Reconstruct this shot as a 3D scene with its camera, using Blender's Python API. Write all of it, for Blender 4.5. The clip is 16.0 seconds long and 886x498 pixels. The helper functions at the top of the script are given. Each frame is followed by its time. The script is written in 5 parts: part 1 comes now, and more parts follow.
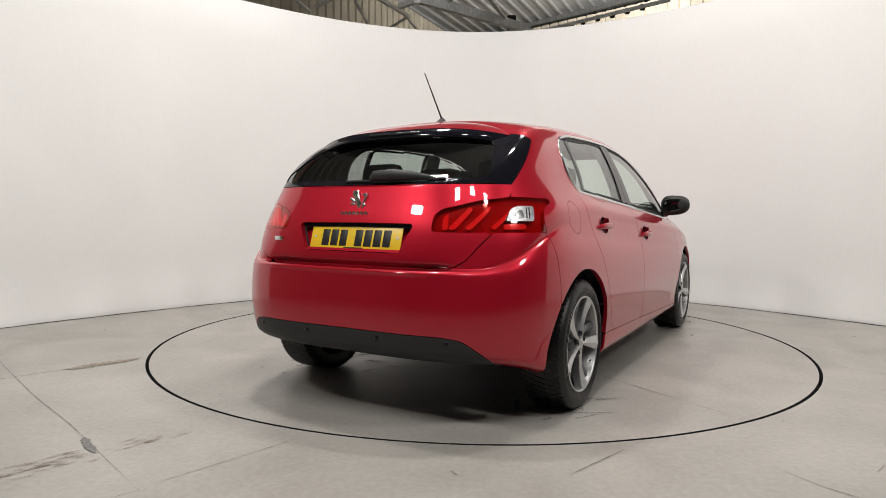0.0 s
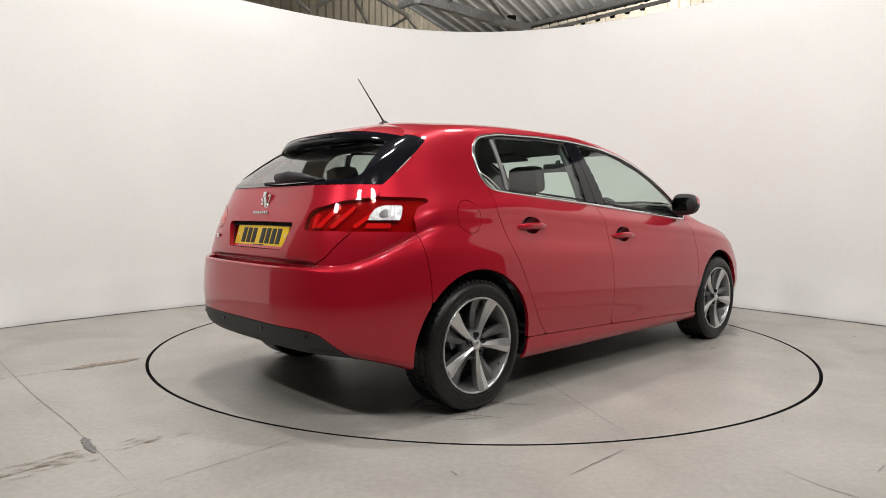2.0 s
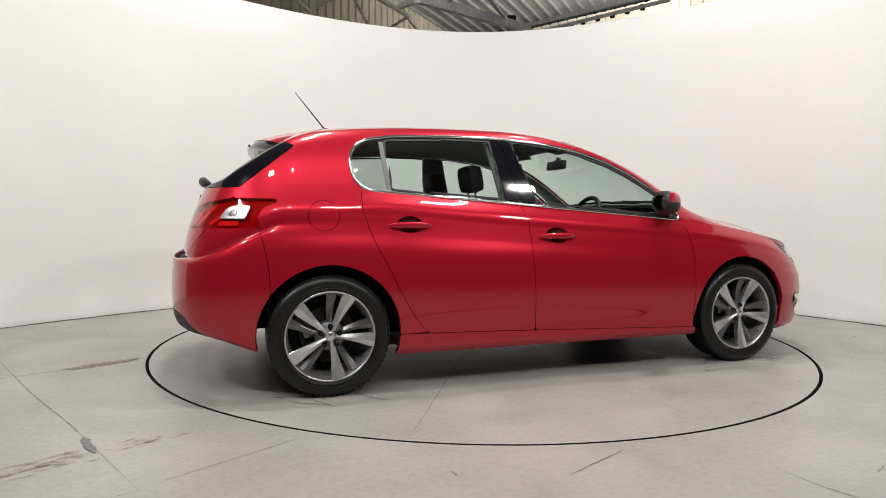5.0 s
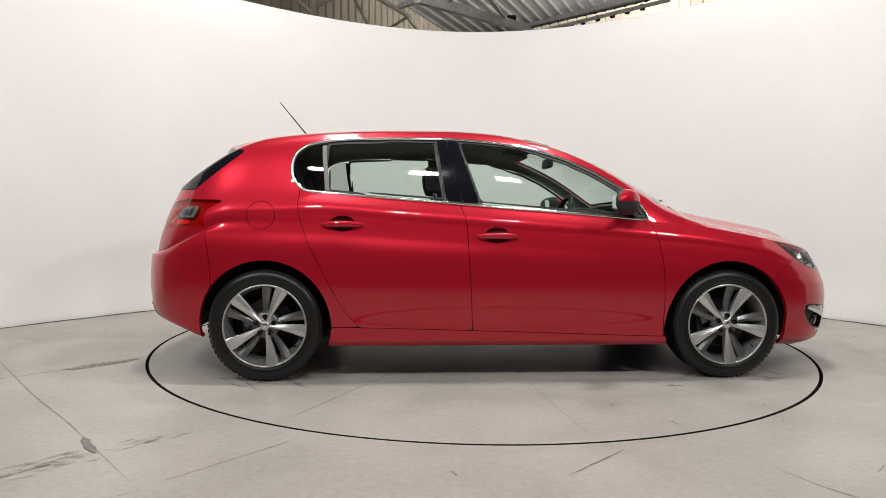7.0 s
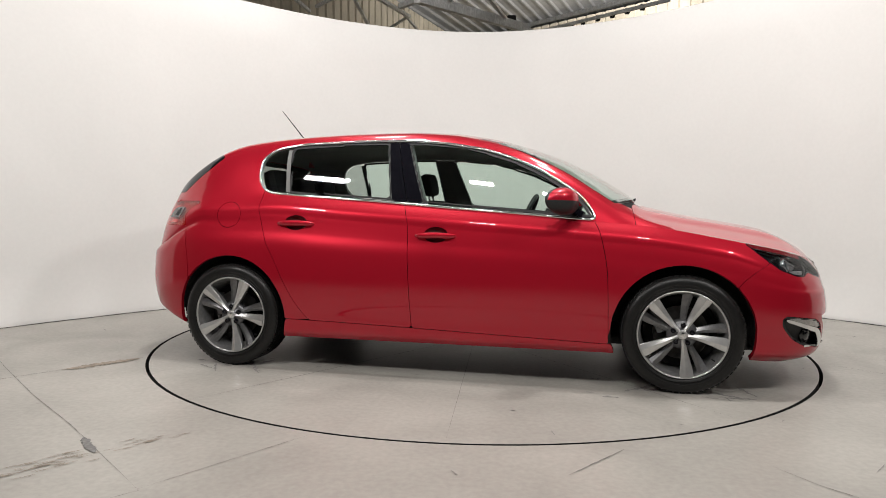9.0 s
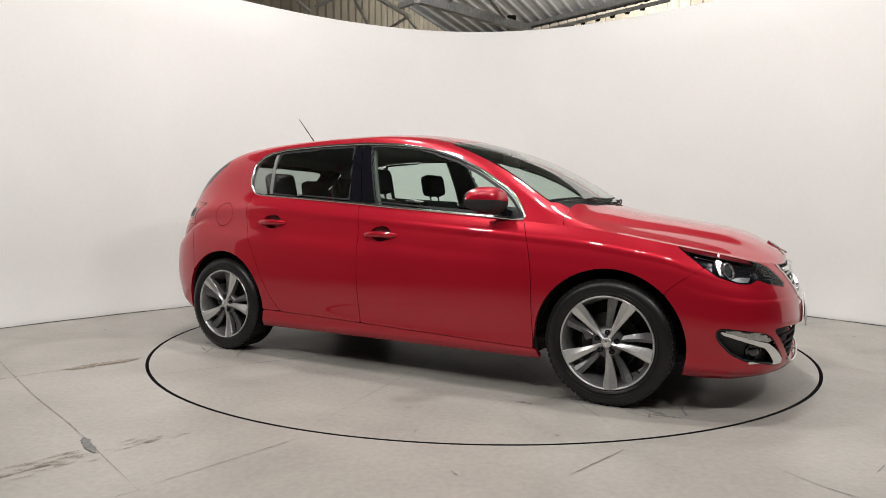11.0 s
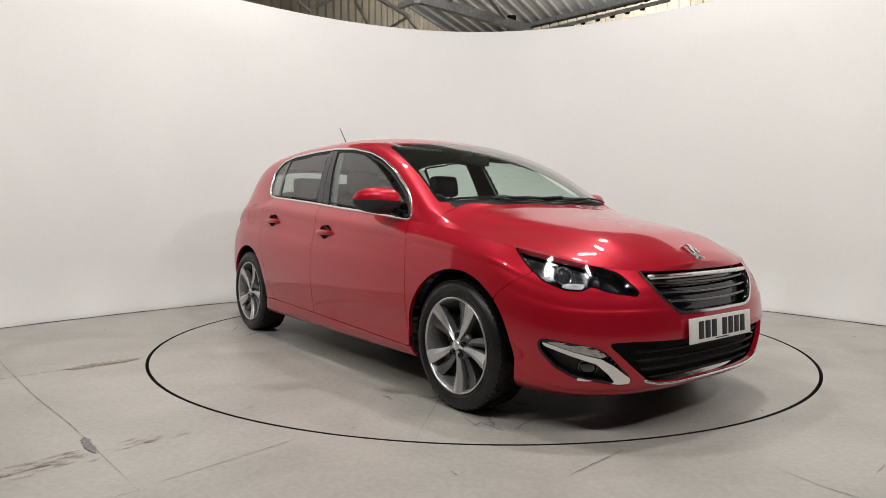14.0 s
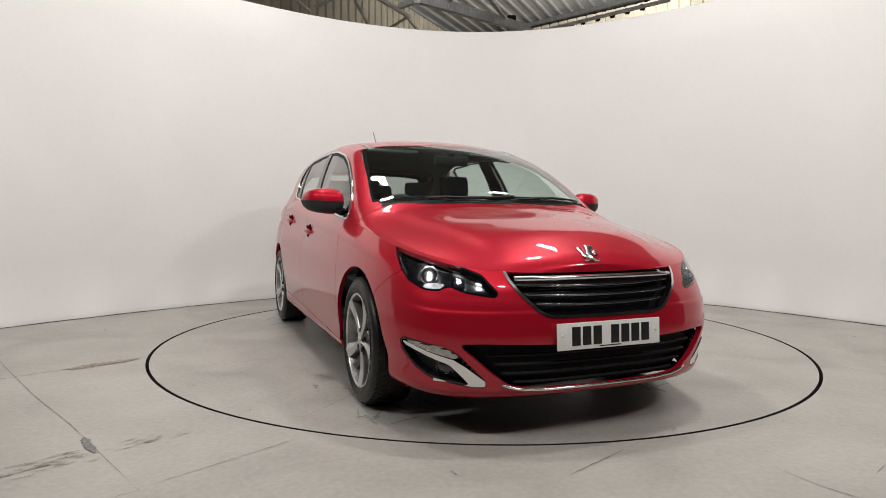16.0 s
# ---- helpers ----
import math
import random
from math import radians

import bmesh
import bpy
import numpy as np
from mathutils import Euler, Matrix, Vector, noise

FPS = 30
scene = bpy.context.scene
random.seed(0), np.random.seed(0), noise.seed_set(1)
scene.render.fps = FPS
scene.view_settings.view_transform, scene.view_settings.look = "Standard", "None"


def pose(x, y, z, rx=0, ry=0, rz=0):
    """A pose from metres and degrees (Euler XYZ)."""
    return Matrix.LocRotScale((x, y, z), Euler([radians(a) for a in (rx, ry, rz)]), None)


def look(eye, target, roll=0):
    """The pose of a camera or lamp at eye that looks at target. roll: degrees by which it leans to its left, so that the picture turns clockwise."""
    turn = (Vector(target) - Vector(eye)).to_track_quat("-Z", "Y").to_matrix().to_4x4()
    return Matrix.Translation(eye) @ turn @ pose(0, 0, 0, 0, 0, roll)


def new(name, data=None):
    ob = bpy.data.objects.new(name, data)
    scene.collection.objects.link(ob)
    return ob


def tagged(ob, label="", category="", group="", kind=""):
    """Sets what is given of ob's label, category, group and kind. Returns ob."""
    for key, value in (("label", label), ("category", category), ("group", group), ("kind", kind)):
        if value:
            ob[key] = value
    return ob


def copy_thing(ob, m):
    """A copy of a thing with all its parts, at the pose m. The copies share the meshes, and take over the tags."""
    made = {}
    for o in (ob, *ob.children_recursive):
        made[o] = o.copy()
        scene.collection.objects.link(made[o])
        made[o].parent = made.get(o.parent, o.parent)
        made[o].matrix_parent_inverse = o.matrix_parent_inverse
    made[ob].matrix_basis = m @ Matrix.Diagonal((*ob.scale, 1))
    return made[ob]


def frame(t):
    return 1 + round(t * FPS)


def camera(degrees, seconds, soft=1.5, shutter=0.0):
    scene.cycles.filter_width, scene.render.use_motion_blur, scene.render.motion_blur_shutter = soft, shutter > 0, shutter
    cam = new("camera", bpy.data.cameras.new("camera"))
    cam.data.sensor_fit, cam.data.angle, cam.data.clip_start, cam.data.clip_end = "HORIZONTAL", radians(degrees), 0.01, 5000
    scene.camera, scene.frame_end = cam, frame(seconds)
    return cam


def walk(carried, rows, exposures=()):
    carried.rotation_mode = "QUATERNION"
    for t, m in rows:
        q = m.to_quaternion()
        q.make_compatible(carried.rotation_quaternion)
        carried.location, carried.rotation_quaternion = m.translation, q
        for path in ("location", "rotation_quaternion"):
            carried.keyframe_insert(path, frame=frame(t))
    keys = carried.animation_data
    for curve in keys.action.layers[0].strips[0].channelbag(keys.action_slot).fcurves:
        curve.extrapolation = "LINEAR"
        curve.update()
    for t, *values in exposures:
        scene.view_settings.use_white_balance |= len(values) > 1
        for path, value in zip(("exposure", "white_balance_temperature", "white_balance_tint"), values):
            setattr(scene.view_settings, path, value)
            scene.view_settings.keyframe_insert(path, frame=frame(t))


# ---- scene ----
# camera on a tripod, still for the whole clip
cam = camera(69.57, 16.0, soft=0.7)
EYE = (0.0, -4.827, 0.941)
CAM_POSE = look(EYE, (-0.0516, -3.830, 0.8848), 0.30)
# the clip's camera opens up slightly while the flank fills the view
walk(cam, [(0.0, CAM_POSE), (16.0, CAM_POSE)], [(0.0, -0.10), (3.5, -0.01), (7.0, 0.0), (9.0, -0.03), (12.5, -0.10), (16.0, -0.20)])

# ---- world: the dim hall beyond the lamps ----
world = bpy.data.worlds.new("world")
scene.world = world
world.use_nodes = True
world.node_tree.nodes["Background"].inputs[0].default_value = (0.75, 0.86, 1.0, 1)
world.node_tree.nodes["Background"].inputs[1].default_value = 0.02

# ---- lamps: flood panels hung over the rim of the white wall ----
LAMPS = [  # x, y, z, aim x, y, z, width, height, watts
    (-2.9, -3.4, 3.25, 0.6, 1.6, 0.8, 0.34, 0.20, 54),
    (3.0, -3.4, 3.25, -0.6, 1.6, 0.8, 0.34, 0.20, 54),
    (-1.3, -4.4, 4.1, -0.5, 1.6, 0.7, 0.34, 0.20, 38),
    (1.2, -4.4, 4.1, 0.5, 1.6, 0.7, 0.34, 0.20, 38),
    (-1.25, -1.0, 4.8, -1.25, -1.0, 0.0, 0.40, 0.20, 88),
    (1.35, -1.0, 4.8, 1.35, -1.0, 0.0, 0.40, 0.20, 88),
    (-1.5, 0.7, 4.9, -1.5, 0.6, 0.0, 0.40, 0.20, 42),
    (1.6, 0.7, 4.9, 1.6, 0.6, 0.0, 0.40, 0.20, 42),
    (-0.05, -4.4, 4.1, 0.0, 1.6, 0.7, 0.34, 0.20, 38),
]


def lamp(x, y, z, ax, ay, az, w, h, watts):
    data = bpy.data.lights.new("flood_light", "AREA")
    data.shape, data.size, data.size_y, data.energy = "RECTANGLE", w, h, watts
    data.color = (1.0, 0.97, 0.94)
    ob = new("flood_light", data)
    ob.matrix_world = look((x, y, z), (ax, ay, az))
    return ob


for row in LAMPS:
    lamp(*row)
# two unseen lamps, added to brighten the cladding and roof beyond the white wall
lamp(-4.5, 8.5, 5.0, -3.4, 12.0, 5.2, 0.5, 0.5, 380)
lamp(3.5, 9.0, 5.0, 3.0, 13.5, 5.4, 0.5, 0.5, 380)


# ---- materials ----
def material(name, color, rough=0.5, metal=0.0, coat=0.0, coat_rough=0.03, spec=0.5, grain=0.0, grain_scale=60.0,
             stain=0.0, stain_scale=2.0, bump=0.0, bump_scale=200.0, trans=0.0, ior=1.45, emit=0.0, stretch=(1, 1, 1), shift=0.0):
    """Principled surface with a coarse and a fine variation of its colour and a fine relief."""
    m = bpy.data.materials.new(name)
    m.use_nodes = True
    nt = m.node_tree
    b = nt.nodes["Principled BSDF"]
    i = b.inputs
    i["Base Color"].default_value = (*color, 1)
    i["Roughness"].default_value, i["Metallic"].default_value = rough, metal
    i["Coat Weight"].default_value, i["Coat Roughness"].default_value = coat, coat_rough
    i["Specular IOR Level"].default_value, i["IOR"].default_value = spec, ior
    i["Transmission Weight"].default_value = trans
    if emit:
        i["Emission Color"].default_value, i["Emission Strength"].default_value = (*color, 1), emit
    if grain or stain or bump or shift:
        coord = nt.nodes.new("ShaderNodeTexCoord")
        mp = nt.nodes.new("ShaderNodeMapping")
        mp.inputs["Scale"].default_value = stretch
        nt.links.new(coord.outputs["Object"], mp.inputs["Vector"])

        def noise_at(scale, detail=4.0, dist=0.0):
            n = nt.nodes.new("ShaderNodeTexNoise")
            n.inputs["Scale"].default_value, n.inputs["Detail"].default_value = scale, detail
            n.inputs["Distortion"].default_value = dist
            nt.links.new(mp.outputs["Vector"], n.inputs["Vector"])
            return n.outputs["Fac"]

        def ranged(fac, lo, hi, a=0.3, z=0.7):
            r = nt.nodes.new("ShaderNodeMapRange")
            for k, v in zip(("From Min", "From Max", "To Min", "To Max"), (a, z, lo, hi)):
                r.inputs[k].default_value = v
            nt.links.new(fac, r.inputs["Value"])
            return r.outputs["Result"]

        value = None
        for amount, fac in ((grain, lambda: noise_at(grain_scale)), (stain, lambda: noise_at(stain_scale, 6.0, 0.6))):
            if amount:
                v = ranged(fac(), 1 - amount, 1 + amount)
                if value is None:
                    value = v
                else:
                    mul = nt.nodes.new("ShaderNodeMath")
                    mul.operation = "MULTIPLY"
                    nt.links.new(value, mul.inputs[0])
                    nt.links.new(v, mul.inputs[1])
                    value = mul.outputs[0]
        if shift:
            info = nt.nodes.new("ShaderNodeObjectInfo")
            v = ranged(info.outputs["Random"], 1 - shift, 1 + shift, 0, 1)
            if value is None:
                value = v
            else:
                mul = nt.nodes.new("ShaderNodeMath")
                mul.operation = "MULTIPLY"
                nt.links.new(value, mul.inputs[0])
                nt.links.new(v, mul.inputs[1])
                value = mul.outputs[0]
        if value is not None:
            hsv = nt.nodes.new("ShaderNodeHueSaturation")
            hsv.inputs["Color"].default_value = (*color, 1)
            nt.links.new(value, hsv.inputs["Value"])
            nt.links.new(hsv.outputs["Color"], i["Base Color"])
            rr = ranged(value, min(1, rough * 1.15), rough * 0.85, 0.8, 1.2)
            nt.links.new(rr, i["Roughness"])
        if bump:
            bp = nt.nodes.new("ShaderNodeBump")
            bp.inputs["Strength"].default_value, bp.inputs["Distance"].default_value = bump, 0.002
            nt.links.new(noise_at(bump_scale), bp.inputs["Height"])
            nt.links.new(bp.outputs["Normal"], i["Normal"])
    return m


PAINT = material("red_metallic_paint", (0.405, 0.0070, 0.0215), rough=0.36, metal=0.36, coat=1.0, coat_rough=0.006, spec=0.12, grain=0.05, grain_scale=900)
MIRROR = material("mirror_silver", (0.82, 0.83, 0.83), rough=0.02, metal=1.0)
CHROME = material("chrome", (0.80, 0.80, 0.80), rough=0.13, metal=1.0, grain=0.03, grain_scale=40)
GLOSS_BLACK = material("gloss_black", (0.006, 0.006, 0.009), rough=0.07, coat=0.1)
PLASTIC = material("black_plastic", (0.016, 0.016, 0.017), rough=0.55, grain=0.15, grain_scale=300, bump=0.1, bump_scale=900)
DARK = material("underbody_black", (0.008, 0.008, 0.008), rough=0.85, grain=0.3, grain_scale=20)
RUBBER = material("tyre_rubber", (0.006, 0.006, 0.006), rough=0.40, grain=0.25, grain_scale=60, stain=0.2, stain_scale=9, bump=0.15, bump_scale=400)
ALLOY = material("machined_alloy", (0.58, 0.58, 0.575), rough=0.32, metal=0.80, grain=0.04, grain_scale=60, stain=0.08, stain_scale=9)
ALLOY_DARK = material("grey_alloy", (0.13, 0.13, 0.135), rough=0.38, metal=0.7, grain=0.12, grain_scale=70)
FABRIC = material("charcoal_fabric", (0.022, 0.022, 0.024), rough=0.95, grain=0.3, grain_scale=250, bump=0.3, bump_scale=500)
TRIM_GREY = material("grey_headliner", (0.20, 0.20, 0.195), rough=0.9, grain=0.06, grain_scale=200)
PLATE_Y = material("yellow_plate", (0.82, 0.55, 0.02), rough=0.35, grain=0.04, grain_scale=80, stain=0.05, stain_scale=12)
PLATE_W = material("white_plate", (0.74, 0.73, 0.70), rough=0.35, grain=0.04, grain_scale=80, stain=0.06, stain_scale=12)
PRINT = material("black_print", (0.01, 0.01, 0.01), rough=0.45)
LENS_DEEP = material("dark_red_lens", (0.34, 0.012, 0.016), rough=0.06, coat=1.0)
LENS_GLOW = material("bright_red_lens", (0.80, 0.05, 0.055), rough=0.12, coat=1.0)
REFLECTOR = material("silvered_reflector", (0.26, 0.26, 0.265), rough=0.34, metal=0.9, grain=0.3, grain_scale=70, bump=0.6, bump_scale=110)
SMOKED = material("smoked_lamp_bowl", (0.012, 0.013, 0.016), rough=0.16, metal=0.2, coat=1.0, grain=0.3, grain_scale=30)


def glass(name, tint, clear, edge=0.9):
    """A thin pane: tinted see-through with a mirror gloss that grows towards grazing."""
    m = bpy.data.materials.new(name)
    m.use_nodes = True
    nt = m.node_tree
    nt.nodes.remove(nt.nodes["Principled BSDF"])
    out = nt.nodes["Material Output"]
    see, gloss, mix, face, power, fres = (nt.nodes.new(k) for k in ("ShaderNodeBsdfTransparent", "ShaderNodeBsdfGlossy", "ShaderNodeMixShader", "ShaderNodeLayerWeight", "ShaderNodeMath", "ShaderNodeMath"))
    see.inputs["Color"].default_value = (*[c * clear for c in tint], 1)
    gloss.inputs["Color"].default_value, gloss.inputs["Roughness"].default_value = (1, 1, 1, 1), 0.015
    face.inputs["Blend"].default_value = 0.5
    power.operation, fres.operation = "POWER", "MULTIPLY_ADD"
    power.inputs[1].default_value = 4.5
    fres.inputs[1].default_value, fres.inputs[2].default_value = edge, 0.08 * min(1, edge + 0.1)
    nt.links.new(face.outputs["Facing"], power.inputs[0])
    nt.links.new(power.outputs[0], fres.inputs[0])
    nt.links.new(fres.outputs[0], mix.inputs[0])
    nt.links.new(see.outputs[0], mix.inputs[1])
    nt.links.new(gloss.outputs[0], mix.inputs[2])
    nt.links.new(mix.outputs[0], out.inputs["Surface"])
    return m


GLASS = glass("green_tinted_glass", (0.86, 0.965, 0.915), 0.95)
GLASS_DARK = glass("privacy_glass", (0.84, 0.90, 0.87), 0.72)
LENS = glass("clear_lamp_lens", (0.97, 0.98, 1.0), 0.97, 0.35)

WALL_WHITE = material("white_wall_paint", (0.71, 0.702, 0.686), rough=0.75, grain=0.012, grain_scale=30, stain=0.025, stain_scale=0.9, bump=0.12, bump_scale=3)
CONCRETE = material("grey_painted_concrete", (0.330, 0.314, 0.286), rough=0.36, spec=0.36, grain=0.07, grain_scale=38, stain=0.13, stain_scale=1.7, bump=0.08, bump_scale=90)
CONCRETE_OLD = material("bare_worn_concrete", (0.27, 0.228, 0.185), rough=0.8, grain=0.2, grain_scale=40, stain=0.2, stain_scale=8, bump=0.4, bump_scale=90)
JOINT = material("joint_filler", (0.20, 0.19, 0.175), rough=0.85, grain=0.3, grain_scale=30)
# black of the pit gap, the roof boxes and the painted wall-foot shadow
MATT_BLACK = material("matt_black", (0.01, 0.01, 0.01), rough=0.9, grain=0.2, grain_scale=20)
CLADDING = material("cream_steel_cladding", (0.50, 0.45, 0.36), rough=0.5, grain=0.06, grain_scale=25, stain=0.18, stain_scale=1.6, stretch=(1, 1, 0.3))
ROOF_GREY = material("grey_roof_sheet", (0.30, 0.30, 0.295), rough=0.55, grain=0.1, grain_scale=20, stain=0.2, stain_scale=1.2)
GALV = material("galvanised_steel", (0.62, 0.63, 0.63), rough=0.5, metal=0.15, grain=0.18, grain_scale=22, stain=0.12, stain_scale=4)
HALL_WALL = material("hall_wall_plain", (0.22, 0.22, 0.22), rough=0.85, grain=0.08, grain_scale=18, stain=0.15, stain_scale=0.6)


# ---- mesh tools ----
def mesh_of(name, verts, faces, mat, smooth=True):
    me = bpy.data.meshes.new(name)
    me.from_pydata([tuple(v) for v in verts], [], [tuple(f) for f in faces])
    me.materials.append(mat)
    if smooth:
        me.shade_smooth()
    me.update()
    return me


def put(name, me, parent=None, m=None, label=""):
    ob = new(name, me)
    if parent is not None:
        ob.parent = parent
    if m is not None:
        ob.matrix_basis = m
    return tagged(ob, label)


def part(name, bm, mat, parent=None, label="", smooth=True, m=None):
    me = bpy.data.meshes.new(name)
    bmesh.ops.recalc_face_normals(bm, faces=bm.faces)
    bm.to_mesh(me)
    bm.free()
    me.materials.append(mat)
    if smooth:
        me.shade_smooth()
        me.set_sharp_from_angle(angle=radians(35))
    return put(name, me, parent, m, label)


def box(bm, cx, cy, cz, sx, sy, sz, rot=None, bevel=0.0):
    m = Matrix.Translation((cx, cy, cz)) @ (rot or Matrix()) @ Matrix.Diagonal((sx, sy, sz, 1))
    made = bmesh.ops.create_cube(bm, size=1, matrix=m)["verts"]
    if bevel:
        edges = {e for v in made for e in v.link_edges}
        bmesh.ops.bevel(bm, geom=list(edges), offset=bevel, segments=2, affect="EDGES", profile=0.6)
    return bm


def beam(bm, a, b, w, h):
    """A bar of section w by h from a to b."""
    a, b = Vector(a), Vector(b)
    q = (b - a).to_track_quat("X", "Z").to_matrix().to_4x4()
    m = Matrix.Translation((a + b) / 2) @ q @ Matrix.Diagonal(((b - a).length, w, h, 1))
    bmesh.ops.create_cube(bm, size=1, matrix=m)
    return bm


def lathe(profile, n=48, axis="y"):
    """Turns a profile of (radius, along) round the axis."""
    verts, faces = [], []
    k = len(profile)
    for a in np.linspace(0, 2 * np.pi, n, endpoint=False):
        for r, t in profile:
            verts.append((r * math.cos(a), t, r * math.sin(a)) if axis == "y" else (r * math.cos(a), r * math.sin(a), t))
    for i in range(n):
        for j in range(k - 1):
            a, b = i * k + j, ((i + 1) % n) * k + j
            faces.append((a, a + 1, b + 1, b))
    return verts, faces


def tube(points, radius, n=8, closed=False):
    """A round bar along points."""
    pts = [Vector(p) for p in points]
    verts, faces, count = [], [], len(points)
    for i, p in enumerate(pts):
        a = pts[i - 1] if i or closed else p
        b = pts[(i + 1) % count] if i < count - 1 or closed else p
        t = (b - a).normalized()
        side = t.cross(Vector((0, 0, 1)))
        side = side.normalized() if side.length > 1e-4 else Vector((1, 0, 0))
        up = side.cross(t)
        r = radius[i] if isinstance(radius, (list, tuple)) else radius
        for k in range(n):
            c = 2 * math.pi * k / n
            verts.append(p + (side * math.cos(c) + up * math.sin(c)) * r)
    for i in range(count if closed else count - 1):
        for k in range(n):
            a, b = i * n, ((i + 1) % count) * n
            faces.append((a + k, a + (k + 1) % n, b + (k + 1) % n, b + k))
    if not closed:
        faces += [tuple(range(n - 1, -1, -1)), tuple(range((count - 1) * n, count * n))]
    return verts, faces


def smooth_curve(xs, ys):
    """A monotone cubic through knots, as a function of arrays."""
    xs, ys = np.array(xs, float), np.array(ys, float)
    h, d = np.diff(xs), np.diff(ys) / np.diff(xs)
    m = np.zeros(len(xs))
    m[0], m[-1] = d[0], d[-1]
    for i in range(1, len(xs) - 1):
        if d[i - 1] * d[i] > 0:
            w1, w2 = 2 * h[i] + h[i - 1], h[i] + 2 * h[i - 1]
            m[i] = (w1 + w2) / (w1 / d[i - 1] + w2 / d[i])

    def f(x):
        x = np.clip(np.asarray(x, float), xs[0], xs[-1])
        i = np.clip(np.searchsorted(xs, x) - 1, 0, len(xs) - 2)
        t = (x - xs[i]) / h[i]
        return ((1 + 2 * t) * (1 - t) ** 2 * ys[i] + t * (1 - t) ** 2 * h[i] * m[i]
                + t * t * (3 - 2 * t) * ys[i + 1] + t * t * (t - 1) * h[i] * m[i + 1])
    return f


def rounded(poly, r=0.0, n=5):
    """A closed outline with its corners rounded by about r."""
    pts = [np.array(q, float) for q in poly]
    if r <= 0:
        return np.array(pts)
    out = []
    for i, q in enumerate(pts):
        a, b = pts[i - 1] - q, pts[(i + 1) % len(pts)] - q
        la, lb = np.linalg.norm(a), np.linalg.norm(b)
        ka, kb = min(r, la * 0.45) / la, min(r, lb * 0.45) / lb
        p0, p2 = q + a * ka, q + b * kb
        for t in np.linspace(0, 1, n):
            out.append((1 - t) ** 2 * p0 + 2 * t * (1 - t) * q + t * t * p2)
    return np.array(out)


def inside_dist(poly, px, py):
    """Signed distance of points to a closed outline, negative inside."""
    poly = np.asarray(poly, float)
    best = np.full(px.shape, 1e9)
    odd = np.zeros(px.shape, bool)
    for (x0, y0), (x1, y1) in zip(poly, np.roll(poly, -1, 0)):
        dx, dy = x1 - x0, y1 - y0
        t = np.clip(((px - x0) * dx + (py - y0) * dy) / (dx * dx + dy * dy + 1e-12), 0, 1)
        best = np.minimum(best, (px - x0 - t * dx) ** 2 + (py - y0 - t * dy) ** 2)
        if abs(dy) > 1e-12:
            odd ^= ((y0 > py) != (y1 > py)) & (px < dx * (py - y0) / dy + x0)
    return np.where(odd, -1, 1) * np.sqrt(best)


class Sheet:
    """A surface of points on a grid, cut into panels along outlines."""

    def __init__(self, pts, flip=False):
        self.p = pts.reshape(-1, 3)
        n, m = pts.shape[:2]
        idx = np.arange(n * m).reshape(n, m)
        self.f = np.stack([idx[:-1, :-1], idx[1:, :-1], idx[1:, 1:], idx[:-1, 1:]], -1).reshape(-1, 4)
        du, dv = np.gradient(pts, axis=0), np.gradient(pts, axis=1)
        nn = np.cross(du, dv).reshape(-1, 3)
        nn /= np.linalg.norm(nn, axis=1)[:, None] + 1e-12
        if flip:
            nn, self.f = -nn, self.f[:, ::-1]
        self.n = nn
        self.seam = np.zeros(len(self.p), bool)

    def cut(self, d, name, mat, parent, lip=0.012, lift=0.0, mirror=False, label="", smooth=True):
        """Keeps where d < 0, with the edge folded inwards by lip and the whole raised by lift."""
        keep = d < 0
        cnt = keep[self.f].sum(1)
        P = self.p + self.n * lift
        verts, normals, index, cutpt = [], [], {}, {}

        def vert(i):
            if i not in index:
                index[i] = len(verts)
                verts.append(P[i])
                normals.append(self.n[i])
            return index[i]

        def between(i, j):
            k = (i, j) if i < j else (j, i)
            if k not in cutpt:
                t = d[k[0]] / (d[k[0]] - d[k[1]])
                cutpt[k] = len(verts)
                verts.append(P[k[0]] * (1 - t) + P[k[1]] * t)
                normals.append(self.n[k[0]] * (1 - t) + self.n[k[1]] * t)
            return cutpt[k]

        faces = []
        for f in self.f[cnt == 4]:
            faces.append([vert(i) for i in f])
        for f in self.f[(cnt > 0) & (cnt < 4)]:
            out = []
            for a, b in zip(f, np.roll(f, -1)):
                if keep[a]:
                    out.append(vert(a))
                if keep[a] != keep[b]:
                    out.append(between(a, b))
            if len(out) > 2:
                faces.append(out)
        if lip:
            seam = {index[i] for i in index if self.seam[i]}
            edges = {}
            for f in faces:
                for a, b in zip(f, f[1:] + f[:1]):
                    edges[(a, b)] = 1
            low = {}
            for a, b in [e for e in edges if (e[1], e[0]) not in edges and not (e[0] in seam and e[1] in seam)]:
                q = []
                for i in (b, a):
                    if i not in low:
                        low[i] = (len(verts), len(verts) + 1)
                        verts.extend([verts[i], verts[i] - normals[i] * lip])
                    q.append(low[i])
                faces.append([q[0][0], q[1][0], q[1][1], q[0][1]])
        if not faces:
            return None
        if mirror:
            verts = [(v[0], -v[1], v[2]) for v in verts]
            faces = [f[::-1] for f in faces]
        return put(name, mesh_of(name, verts, faces, mat, smooth), parent, None, label)


def thing(name, label, category, group="", m=None):
    ob = new(name)
    if m is not None:
        ob.matrix_basis = m
    return tagged(ob, label, category, group)


# ---- the place ----
TABLE_R = 2.262
CURVE_K = 0.196


